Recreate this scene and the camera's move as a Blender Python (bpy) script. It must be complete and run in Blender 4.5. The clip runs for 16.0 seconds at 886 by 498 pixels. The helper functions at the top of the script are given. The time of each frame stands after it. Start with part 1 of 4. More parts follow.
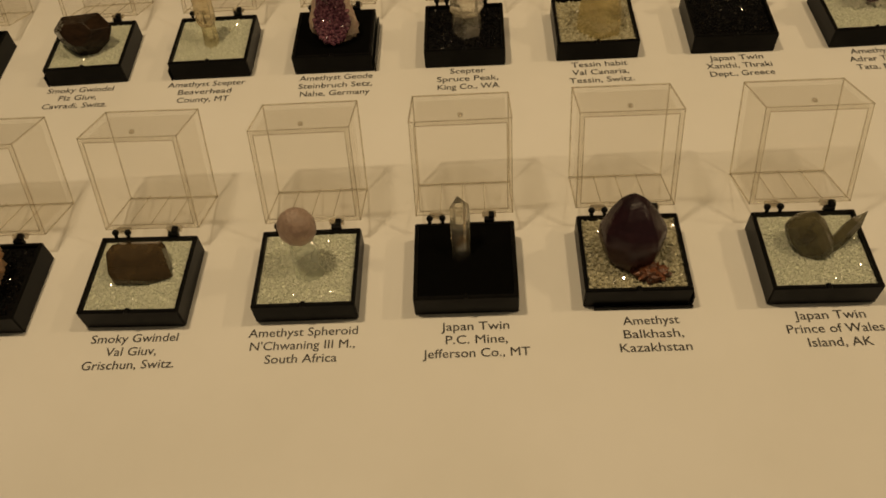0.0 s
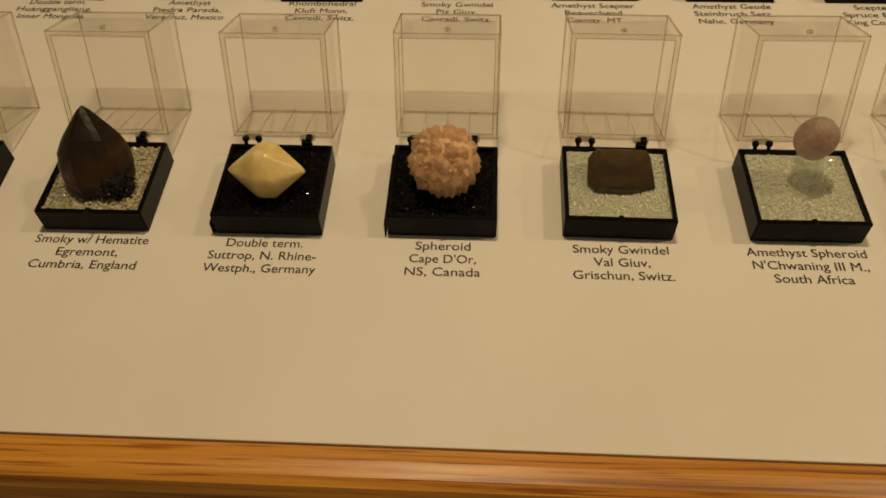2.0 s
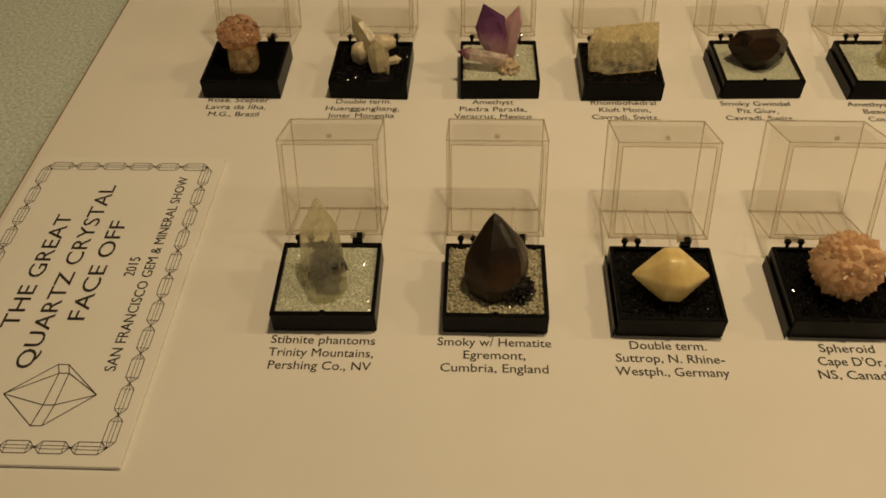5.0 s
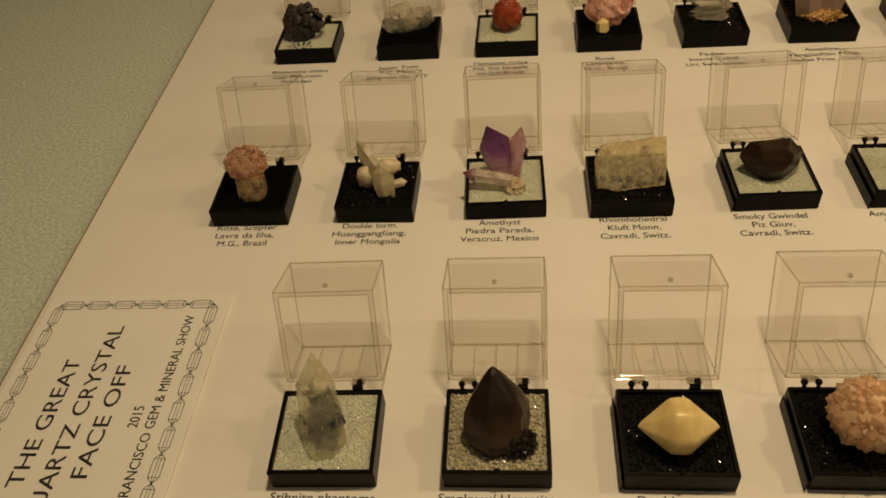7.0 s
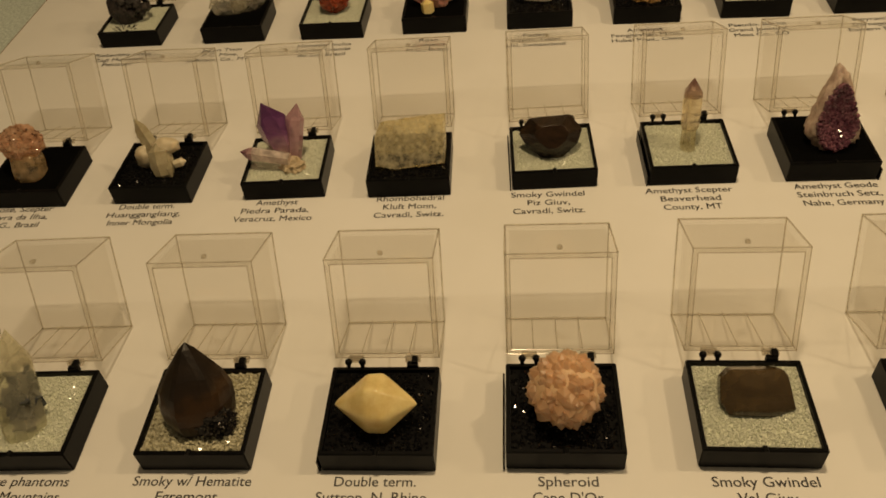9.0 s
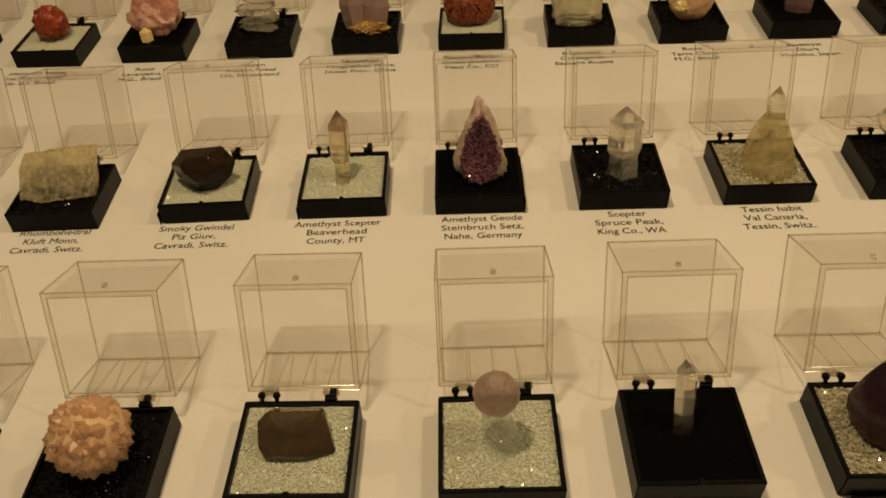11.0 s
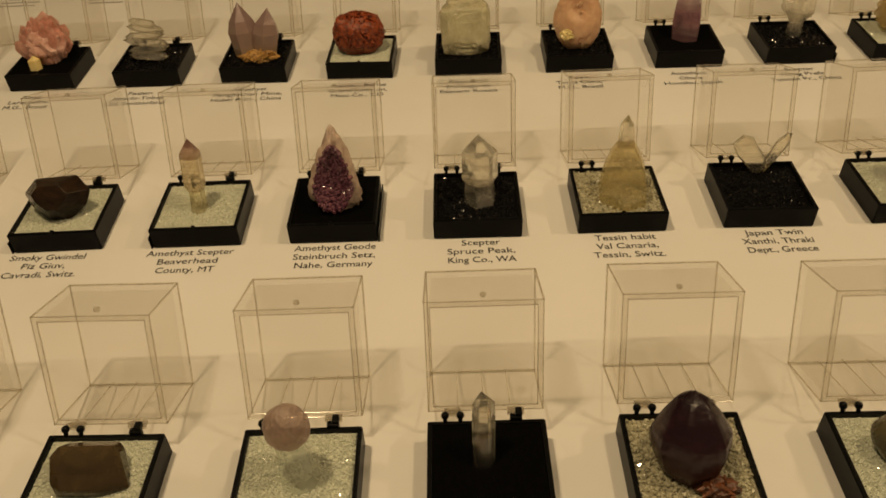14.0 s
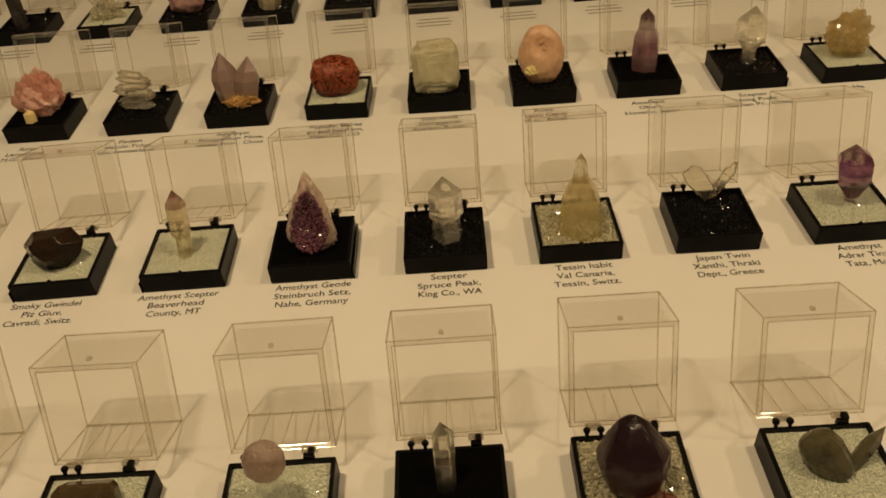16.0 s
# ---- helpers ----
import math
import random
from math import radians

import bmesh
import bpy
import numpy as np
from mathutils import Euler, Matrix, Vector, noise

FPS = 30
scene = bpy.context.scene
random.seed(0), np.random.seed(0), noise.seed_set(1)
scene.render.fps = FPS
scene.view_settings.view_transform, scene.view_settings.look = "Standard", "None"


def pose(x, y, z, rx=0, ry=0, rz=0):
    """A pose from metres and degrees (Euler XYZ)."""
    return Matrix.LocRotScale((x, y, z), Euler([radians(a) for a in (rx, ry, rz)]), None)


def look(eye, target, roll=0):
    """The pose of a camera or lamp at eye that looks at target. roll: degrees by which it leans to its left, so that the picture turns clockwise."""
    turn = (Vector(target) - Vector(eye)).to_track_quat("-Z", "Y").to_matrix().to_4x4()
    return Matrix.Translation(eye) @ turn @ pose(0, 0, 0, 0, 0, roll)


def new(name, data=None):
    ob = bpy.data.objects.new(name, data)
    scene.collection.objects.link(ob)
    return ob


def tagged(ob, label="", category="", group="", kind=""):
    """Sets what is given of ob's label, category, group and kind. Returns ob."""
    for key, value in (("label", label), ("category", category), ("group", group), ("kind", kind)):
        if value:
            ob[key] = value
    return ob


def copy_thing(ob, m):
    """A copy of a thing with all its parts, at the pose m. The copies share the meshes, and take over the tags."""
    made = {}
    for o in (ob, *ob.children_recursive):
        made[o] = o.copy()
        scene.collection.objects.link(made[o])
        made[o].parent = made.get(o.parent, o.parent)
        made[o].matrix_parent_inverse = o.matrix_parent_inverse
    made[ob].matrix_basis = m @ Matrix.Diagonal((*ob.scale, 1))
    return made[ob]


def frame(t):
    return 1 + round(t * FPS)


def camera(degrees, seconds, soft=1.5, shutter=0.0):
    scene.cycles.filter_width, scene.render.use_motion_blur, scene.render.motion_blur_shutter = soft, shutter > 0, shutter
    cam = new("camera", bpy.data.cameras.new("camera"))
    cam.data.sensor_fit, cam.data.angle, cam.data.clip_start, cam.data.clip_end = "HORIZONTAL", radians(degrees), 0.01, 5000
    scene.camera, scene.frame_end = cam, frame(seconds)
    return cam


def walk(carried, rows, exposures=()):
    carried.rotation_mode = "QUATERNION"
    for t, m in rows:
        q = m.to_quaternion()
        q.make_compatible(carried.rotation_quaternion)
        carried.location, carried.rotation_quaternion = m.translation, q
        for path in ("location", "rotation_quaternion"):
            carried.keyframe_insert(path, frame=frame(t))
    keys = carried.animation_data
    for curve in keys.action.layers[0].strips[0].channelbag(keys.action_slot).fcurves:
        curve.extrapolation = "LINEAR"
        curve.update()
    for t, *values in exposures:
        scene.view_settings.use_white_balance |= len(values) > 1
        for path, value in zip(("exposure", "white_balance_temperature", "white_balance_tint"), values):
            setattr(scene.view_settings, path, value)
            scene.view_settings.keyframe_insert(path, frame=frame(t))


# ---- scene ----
cam = camera(59.5, 16.0, soft=1.7)
scene.cycles.transparent_max_bounces = 32     # the lids stand one behind another
PATH = [
    (0, (0.30629, -0.11129, 0.19569), (0.22529, 0.98194, -1.23199), -5.61),
    (0.5, (0.28311, -0.11855, 0.19137), (0.21834, 0.99978, -1.21757), -4.10),
    (1, (0.23969, -0.12244, 0.18582), (0.18635, 0.99520, -1.22415), -2.90),
    (1.5, (0.20270, -0.12607, 0.17743), (0.10555, 0.98469, -1.23565), -3.53),
    (2, (0.16180, -0.12639, 0.17276), (0.08457, 0.97900, -1.24574), -1.93),
    (2.5, (0.12053, -0.12892, 0.17486), (0.07011, 1.01616, -1.21304), -2.30),
    (3, (0.08176, -0.13045, 0.17100), (0.02594, 1.01906, -1.21302), -2.95),
    (3.5, (0.06822, -0.13158, 0.16867), (0.00404, 1.00376, -1.22664), -2.70),
    (4, (0.06772, -0.13740, 0.16797), (0.03018, 1.01455, -1.21463), -1.13),
    (4.5, (0.05983, -0.13492, 0.17170), (0.02372, 1.03430, -1.19636), -0.72),
    (5, (0.04491, -0.12431, 0.18715), (-0.02919, 1.08550, -1.14359), -1.77),
    (5.2, (0.04484, -0.11880, 0.18983), (-0.02145, 1.11967, -1.11470), -1.30),
    (7.3, (0.06782, -0.09664, 0.20630), (-0.11674, 1.17834, -1.05082), -7.25),
    (7.5, (0.07631, -0.09615, 0.20218), (-0.09220, 1.18280, -1.05317), -7.13),
    (8, (0.09476, -0.09454, 0.19566), (-0.05240, 1.18971, -1.05695), -5.53),
    (8.5, (0.11494, -0.09465, 0.19386), (-0.06246, 1.19038, -1.05403), -7.06),
    (9, (0.13939, -0.09363, 0.18701), (-0.02166, 1.18641, -1.06820), -6.38),
    (9.5, (0.16519, -0.09100, 0.18190), (0.05716, 1.19089, -1.07710), -5.04),
    (10, (0.19156, -0.08951, 0.17946), (0.10137, 1.20559, -1.06736), -3.91),
    (10.2, (0.20348, -0.08609, 0.17733), (0.14049, 1.21462, -1.06532), -3.10),
    (12.3, (0.29483, -0.08264, 0.17739), (0.28240, 1.27515, -1.00424), -2.94),
    (12.5, (0.29865, -0.08116, 0.17544), (0.33938, 1.27323, -1.00946), -1.49),
    (13, (0.29750, -0.08177, 0.17338), (0.32279, 1.27583, -1.00826), -1.74),
    (13.5, (0.29750, -0.08090, 0.17156), (0.33648, 1.27803, -1.00818), -1.05),
    (14, (0.29511, -0.08249, 0.17524), (0.27249, 1.28331, -0.99697), -2.59),
    (14.5, (0.29703, -0.08262, 0.17513), (0.25913, 1.29618, -0.98136), -2.86),
    (15, (0.29767, -0.08079, 0.17490), (0.27180, 1.29526, -0.98520), -3.34),
    (15.5, (0.29737, -0.08166, 0.17443), (0.26825, 1.30706, -0.97038), -3.32),
    (16, (0.30864, -0.09126, 0.19383), (0.27662, 1.28944, -0.96058), -4.99),
]
walk(cam, [(t, look(eye, target, roll)) for t, eye, target, roll in PATH],
     exposures=((0.0, -0.42), (1.5, -0.32), (3.5, -0.24), (5.0, -0.20), (7.5, -0.15), (10.0, -0.21), (16.0, -0.23)))

# ---------------------------------------------------------------- light
world = bpy.data.worlds.new("room")
scene.world = world
world.use_nodes = True
world.node_tree.nodes["Background"].inputs[0].default_value = (1.0, 0.76, 0.45, 1)
world.node_tree.nodes["Background"].inputs[1].default_value = 0.12


def lamp_or_fill(x, y, z, power, sx, sy):
    d = bpy.data.lights.new("bulb_light", "AREA")
    d.shape, d.size, d.size_y, d.energy, d.color = "RECTANGLE", sx, sy, power, (1.0, 0.725, 0.40)
    ob = new("bulb_light", d)
    ob.matrix_world = pose(x, y, z, 0, 0, 0)
    return ob


lamp_or_fill(0.135, 0.095, 0.585, 1.95, 0.05, 0.03)
lamp_or_fill(0.58, 0.095, 0.585, 1.15, 0.05, 0.03)
# fill added past the right end to brighten that side; no lamp known there
lamp_or_fill(1.025, 0.095, 0.585, 1.9, 0.05, 0.03)

PITCH, ROW = 0.0508, 0.1156


# ---------------------------------------------------------------- materials
def mat_new(name):
    m = bpy.data.materials.new(name)
    m.use_nodes = True
    nt = m.node_tree
    return m, nt, nt.nodes["Principled BSDF"]


def node(nt, kind, **kw):
    n = nt.nodes.new(kind)
    for k, v in kw.items():
        n.inputs[k].default_value = v
    return n


def coords(nt):
    return nt.nodes.new("ShaderNodeTexCoord").outputs["Object"]


def surface(name, col, col2=None, scale=800.0, rough=0.5, bump=0.0, bump_scale=2000.0, metal=0.0,
            trans=0.0, ior=1.5, sss=0.0, detail=4.0, lo=0.35, hi=0.65, stretch=None, spec=0.5, sss_radius=0.004):
    """A Principled surface whose colour wanders between col and col2 by noise of the given scale (per metre)."""
    m, nt, b = mat_new(name)
    b.inputs["Roughness"].default_value = rough
    b.inputs["Metallic"].default_value = metal
    b.inputs["Transmission Weight"].default_value = trans
    b.inputs["IOR"].default_value = ior
    b.inputs["Specular IOR Level"].default_value = spec
    if sss:
        b.inputs["Subsurface Weight"].default_value = sss
        b.inputs["Subsurface Radius"].default_value = (1, 0.8, 0.6)
        b.inputs["Subsurface Scale"].default_value = sss_radius
    co = coords(nt)
    if stretch:
        mp = nt.nodes.new("ShaderNodeMapping")
        mp.inputs["Scale"].default_value = stretch
        nt.links.new(co, mp.inputs["Vector"])
        co = mp.outputs["Vector"]
    if col2:
        n = node(nt, "ShaderNodeTexNoise", Scale=scale, Detail=detail, Roughness=0.6)
        nt.links.new(co, n.inputs["Vector"])
        r = nt.nodes.new("ShaderNodeValToRGB")
        r.color_ramp.elements[0].position, r.color_ramp.elements[1].position = lo, hi
        r.color_ramp.elements[0].color, r.color_ramp.elements[1].color = (*col, 1), (*col2, 1)
        nt.links.new(n.outputs["Fac"], r.inputs["Fac"])
        nt.links.new(r.outputs["Color"], b.inputs["Base Color"])
    else:
        b.inputs["Base Color"].default_value = (*col, 1)
    if bump:
        n2 = node(nt, "ShaderNodeTexNoise", Scale=bump_scale, Detail=5.0)
        nt.links.new(co, n2.inputs["Vector"])
        bp = node(nt, "ShaderNodeBump", Strength=bump, Distance=0.0005)
        nt.links.new(n2.outputs["Fac"], bp.inputs["Height"])
        nt.links.new(bp.outputs["Normal"], b.inputs["Normal"])
    return m


PAPER = surface("white_paper", (0.80, 0.79, 0.76), (0.76, 0.75, 0.71), scale=14, rough=0.62, bump=0.06, bump_scale=2500, spec=0.3)
CARD = surface("card_stock", (0.82, 0.82, 0.79), (0.79, 0.79, 0.76), scale=30, rough=0.55, bump=0.05, bump_scale=3000, spec=0.35)
CORE = surface("board_core", (0.32, 0.22, 0.12), (0.22, 0.14, 0.07), scale=400, rough=0.8, bump=0.3)
INK = surface("black_ink", (0.02, 0.019, 0.018), (0.035, 0.03, 0.028), scale=900, rough=0.5)
PALE_INK = surface("thin_grey_print", (0.26, 0.24, 0.21), (0.34, 0.31, 0.27), scale=900, rough=0.6)
FELT = surface("grey_green_lining", (0.66, 0.73, 0.67), (0.42, 0.49, 0.45), scale=650, rough=0.95, bump=1.0, bump_scale=700, spec=0.1)
BLACK = surface("black_plastic", (0.003, 0.003, 0.0034), (0.005, 0.005, 0.005), scale=300, rough=0.34, spec=0.10, bump=0.04, bump_scale=1200)
FOAM = surface("black_foam", (0.0015, 0.0015, 0.0016), (0.003, 0.003, 0.003), scale=3000, rough=0.9, bump=0.4, bump_scale=4000, spec=0.03)
DARK = surface("unlit_black", (0.012, 0.010, 0.008), (0.02, 0.016, 0.012), scale=3, rough=0.9)
CASEWALL = surface("case_wall", (0.55, 0.50, 0.42), (0.50, 0.45, 0.38), scale=6, rough=0.8)


def granule_material(name, a, b2, rough, trans, spec, glint=0.0):
    """Grains whose colour differs from one to the next; glint: the share of grains that are bright and glossy."""
    m, nt, b = mat_new(name)
    g = nt.nodes.new("ShaderNodeNewGeometry")
    r = nt.nodes.new("ShaderNodeValToRGB")
    r.color_ramp.elements[0].color, r.color_ramp.elements[1].color = (*a, 1), (*b2, 1)
    nt.links.new(g.outputs["Random Per Island"], r.inputs["Fac"])
    nt.links.new(r.outputs["Color"], b.inputs["Base Color"])
    b.inputs["Roughness"].default_value = rough
    b.inputs["Transmission Weight"].default_value = trans
    b.inputs["Specular IOR Level"].default_value = spec
    if glint:
        for socket, dull, bright in (("Roughness", 0.75, rough), ("Specular IOR Level", 0.08, spec)):
            q = nt.nodes.new("ShaderNodeMapRange")
            q.interpolation_type = "STEPPED"
            q.inputs["Steps"].default_value = 1.0
            q.inputs["From Min"].default_value, q.inputs["From Max"].default_value = 0.0, 1.0 - glint
            q.inputs["To Min"].default_value, q.inputs["To Max"].default_value = dull, bright
            nt.links.new(g.outputs["Random Per Island"], q.inputs["Value"])
            nt.links.new(q.outputs["Result"], b.inputs[socket])
    return m


GLASS_CHIPS = granule_material("crushed_glass", (0.68, 0.71, 0.57), (0.85, 0.87, 0.74), 0.07, 0.14, 0.8)
COARSE_CHIPS = granule_material("coarse_glass", (0.44, 0.41, 0.27), (0.78, 0.75, 0.56), 0.07, 0.22, 0.8)
BLACK_CHIPS = granule_material("black_glitter", (0.002, 0.002, 0.0024), (0.004, 0.004, 0.005), 0.10, 0.0, 0.8, 0.13)


def clear_plastic(name, tint, haze, rough, base=0.03, graze=0.42, fog=(0.9, 0.88, 0.84)):
    """Clear moulded plastic: light goes straight through, gloss by Fresnel, a little haze."""
    m = bpy.data.materials.new(name)
    m.use_nodes = True
    nt = m.node_tree
    nt.nodes.remove(nt.nodes["Principled BSDF"])
    out = nt.nodes["Material Output"]
    tr = node(nt, "ShaderNodeBsdfTransparent", Color=(*tint, 1))
    df = node(nt, "ShaderNodeBsdfTranslucent", Color=(*fog, 1))
    df2 = node(nt, "ShaderNodeBsdfDiffuse", Color=(*fog, 1))
    mixd = node(nt, "ShaderNodeMixShader", Fac=0.5)
    nt.links.new(df.outputs[0], mixd.inputs[1]), nt.links.new(df2.outputs[0], mixd.inputs[2])
    noise_n = node(nt, "ShaderNodeTexNoise", Scale=160.0, Detail=3.0)
    nt.links.new(coords(nt), noise_n.inputs["Vector"])
    mul = nt.nodes.new("ShaderNodeMath")
    mul.operation = "MULTIPLY"
    mul.inputs[1].default_value = haze * 2
    nt.links.new(noise_n.outputs["Fac"], mul.inputs[0])
    body = nt.nodes.new("ShaderNodeMixShader")
    nt.links.new(mul.outputs[0], body.inputs["Fac"])
    nt.links.new(tr.outputs[0], body.inputs[1]), nt.links.new(mixd.outputs[0], body.inputs[2])
    gl = node(nt, "ShaderNodeBsdfGlossy", Color=(1, 1, 1, 1), Roughness=rough)
    lw = node(nt, "ShaderNodeLayerWeight", Blend=0.5)
    pw = nt.nodes.new("ShaderNodeMath")
    pw.operation = "POWER"
    pw.inputs[1].default_value = 3.2
    nt.links.new(lw.outputs["Facing"], pw.inputs[0])
    fr = nt.nodes.new("ShaderNodeMath")
    fr.operation = "MULTIPLY_ADD"
    fr.inputs[1].default_value, fr.inputs[2].default_value = graze, base
    nt.links.new(pw.outputs[0], fr.inputs[0])
    top = nt.nodes.new("ShaderNodeMixShader")
    nt.links.new(fr.outputs[0], top.inputs["Fac"])
    nt.links.new(body.outputs[0], top.inputs[1]), nt.links.new(gl.outputs[0], top.inputs[2])
    nt.links.new(top.outputs[0], out.inputs["Surface"])
    return m


LID_PANE = clear_plastic("lid_plastic", (0.976, 0.970, 0.957), 0.008, 0.05, 0.025, 0.15)
LID_RIM = clear_plastic("lid_rim_plastic", (0.992, 0.986, 0.972), 0.05, 0.10, 0.025, 0.08, (1.0, 0.99, 0.96))
# brown tint stands in for the lines that bent light draws along edges
LID_EDGE = clear_plastic("tinted_edge_plastic", (0.875, 0.845, 0.78), 0.12, 0.09, 0.14, 0.28, (0.98, 0.97, 0.94))


def wood():
    m, nt, b = mat_new("golden_oak")
    mp = nt.nodes.new("ShaderNodeMapping")
    mp.inputs["Scale"].default_value = (7, 330, 330)
    nt.links.new(coords(nt), mp.inputs["Vector"])
    n = node(nt, "ShaderNodeTexNoise", Scale=1.0, Detail=6.0, Roughness=0.65, Distortion=0.6)
    nt.links.new(mp.outputs[0], n.inputs["Vector"])
    r = nt.nodes.new("ShaderNodeValToRGB")
    e = r.color_ramp.elements
    e[0].position, e[0].color = 0.30, (0.24, 0.082, 0.010, 1)
    e[1].position, e[1].color = 0.62, (0.68, 0.32, 0.045, 1)
    k = e.new(0.42)
    k.color = (0.50, 0.21, 0.028, 1)
    nt.links.new(n.outputs["Fac"], r.inputs["Fac"])
    mp2 = nt.nodes.new("ShaderNodeMapping")
    mp2.inputs["Scale"].default_value = (26, 900, 900)
    nt.links.new(coords(nt), mp2.inputs["Vector"])
    n2 = node(nt, "ShaderNodeTexNoise", Scale=1.0, Detail=3.0)
    nt.links.new(mp2.outputs[0], n2.inputs["Vector"])
    r2 = nt.nodes.new("ShaderNodeValToRGB")
    r2.color_ramp.elements[0].position, r2.color_ramp.elements[1].position = 0.34, 0.45
    r2.color_ramp.elements[0].color = (0.40, 0.24, 0.13, 1)
    nt.links.new(n2.outputs["Fac"], r2.inputs["Fac"])
    mx = nt.nodes.new("ShaderNodeMix")
    mx.data_type, mx.blend_type = "RGBA", "MULTIPLY"
    mx.inputs["Factor"].default_value = 0.8
    nt.links.new(r.outputs["Color"], mx.inputs["A"]), nt.links.new(r2.outputs["Color"], mx.inputs["B"])
    nt.links.new(mx.outputs["Result"], b.inputs["Base Color"])
    b.inputs["Roughness"].default_value = 0.36
    bp = node(nt, "ShaderNodeBump", Strength=0.25, Distance=0.0004)
    nt.links.new(n2.outputs["Fac"], bp.inputs["Height"]), nt.links.new(bp.outputs["Normal"], b.inputs["Normal"])
    return m


OAK = wood()


# ---------------------------------------------------------------- mesh helpers
def part(name, bm, material, parent=None, label="", smooth=False):
    me = bpy.data.meshes.new(name)
    bm.to_mesh(me)
    bm.free()
    me.materials.append(material)
    if smooth:
        for p in me.polygons:
            p.use_smooth = True
    ob = new(name, me)
    if parent is not None:
        ob.parent = parent
    if label:
        ob["label"] = label
    return ob


def block(bm, x0, x1, y0, y1, z0, z1, bevel=0.0):
    g = bmesh.ops.create_cube(bm, size=1.0)["verts"]
    for v in g:
        v.co = Vector(((x0 + x1) / 2 + v.co.x * (x1 - x0), (y0 + y1) / 2 + v.co.y * (y1 - y0), (z0 + z1) / 2 + v.co.z * (z1 - z0)))
    if bevel:
        es = list({e for v in g for e in v.link_edges})
        bmesh.ops.bevel(bm, geom=es, offset=bevel, segments=2, affect="EDGES", profile=0.5)
    return bm


def shell(bm, lo, hi, t, face):
    """One connected box with walls t thick that is open on one face: "+z" or "-y"."""
    lo, hi = Vector(lo), Vector(hi)
    a, b = lo + Vector((t, t, t)), hi - Vector((t, t, t))
    if face == "+z":
        b.z = hi.z
    else:
        a.y = lo.y
    pick = lambda p, q: [bm.verts.new((p.x if not k & 1 else q.x, p.y if not k & 2 else q.y, p.z if not k & 4 else q.z)) for k in range(8)]
    o, i = pick(lo, hi), pick(a, b)
    sides = {"-x": (0, 4, 6, 2), "+x": (1, 3, 7, 5), "-y": (0, 1, 5, 4), "+y": (2, 6, 7, 3), "-z": (0, 2, 3, 1), "+z": (4, 5, 7, 6)}
    for name, f in sides.items():
        if name == face:
            for k in range(4):
                bm.faces.new((o[f[k]], o[f[(k + 1) % 4]], i[f[(k + 1) % 4]], i[f[k]]))
        else:
            bm.faces.new([o[k] for k in f]), bm.faces.new([i[k] for k in f[::-1]])
    bmesh.ops.recalc_face_normals(bm, faces=bm.faces)
    return bm


def rod(bm, a, b, r1, r2=None, n=8):
    a, b = Vector(a), Vector(b)
    m = Matrix.Translation((a + b) / 2) @ (b - a).to_track_quat("Z", "Y").to_matrix().to_4x4()
    bmesh.ops.create_cone(bm, cap_ends=True, segments=n, radius1=r1, radius2=r1 if r2 is None else r2, depth=(b - a).length, matrix=m)
    return bm


# ---------------------------------------------------------------- the board and the case
def skew(x):
    """How far the case's front edge stands back from a straight line along the captions: it runs a little askew."""
    return 0.0004 - (x - 0.14) * 0.005


bm = block(bmesh.new(), -0.1188, 0.86, -0.0515, 0.56, -0.0055, 0.0, 0.0003)
for v in bm.verts:
    if v.co.y < 0:
        v.co.y += skew(v.co.x)
BOARD = tagged(part("display_board", bm, PAPER), "white printed display board lying in the wooden case", "board", kind="structure")
bm = block(bmesh.new(), -0.1195, -0.1189, -0.0495, 0.56, -0.0052, -0.0003)
part("board_edge", bm, CORE, BOARD, "brown cut edge of the board")

bm = bmesh.new()
bmesh.ops.create_grid(bm, x_segments=1, y_segments=1, size=0.5, matrix=Matrix.Translation((0.2, 0.3, -0.0062)) @ Matrix.Diagonal((2.2, 1.0, 1, 1)))
for v in bm.verts:
    v.co.y = max(v.co.y, -0.0575)
tagged(part("case_floor_lining", bm, FELT), "grey-green felted lining of the case floor", "lining", kind="structure")

bm = bmesh.new()
section = [(-0.0522, -0.012), (-0.0522, 0.0002), (-0.0529, 0.0012), (-0.0560, 0.0016), (-0.0600, 0.0014), (-0.0622, 0.0004), (-0.0638, -0.0026), (-0.0651, -0.0064), (-0.0653, -0.012)]
ends = [[bm.verts.new((x, y + skew(x), z)) for y, z in section] for x in (-0.9, 1.3)]
for k in range(len(section)):
    bm.faces.new((ends[0][k], ends[0][(k + 1) % len(section)], ends[1][(k + 1) % len(section)], ends[1][k]))
bm.faces.new(ends[0][::-1]), bm.faces.new(ends[1])
bmesh.ops.recalc_face_normals(bm, faces=bm.faces)
tagged(part("front_rail", bm, OAK), "golden oak front rail of the display case", "rail", kind="structure")
# near-black colour stands for the darkness below the rail
bm = block(bmesh.new(), -0.9, 1.3, -0.0640, -0.0522, -0.30, -0.0122)
tagged(part("case_front", bm, DARK), "case front under the rail, darkness put into its colour", "case", kind="structure")
bm = block(bmesh.new(), -0.9, 1.3, 0.80, 0.82, -0.02, 0.63)
tagged(part("case_back_wall", bm, CASEWALL), "plain back wall of the display case", "wall", kind="structure")
bm = block(bmesh.new(), -0.9, 1.3, -0.04, 0.82, 0.63, 0.65)
tagged(part("case_ceiling", bm, CASEWALL), "plain top of the display case", "ceiling", kind="structure")
bm = block(bmesh.new(), -0.92, -0.9, -0.04, 0.82, -0.02, 0.63)
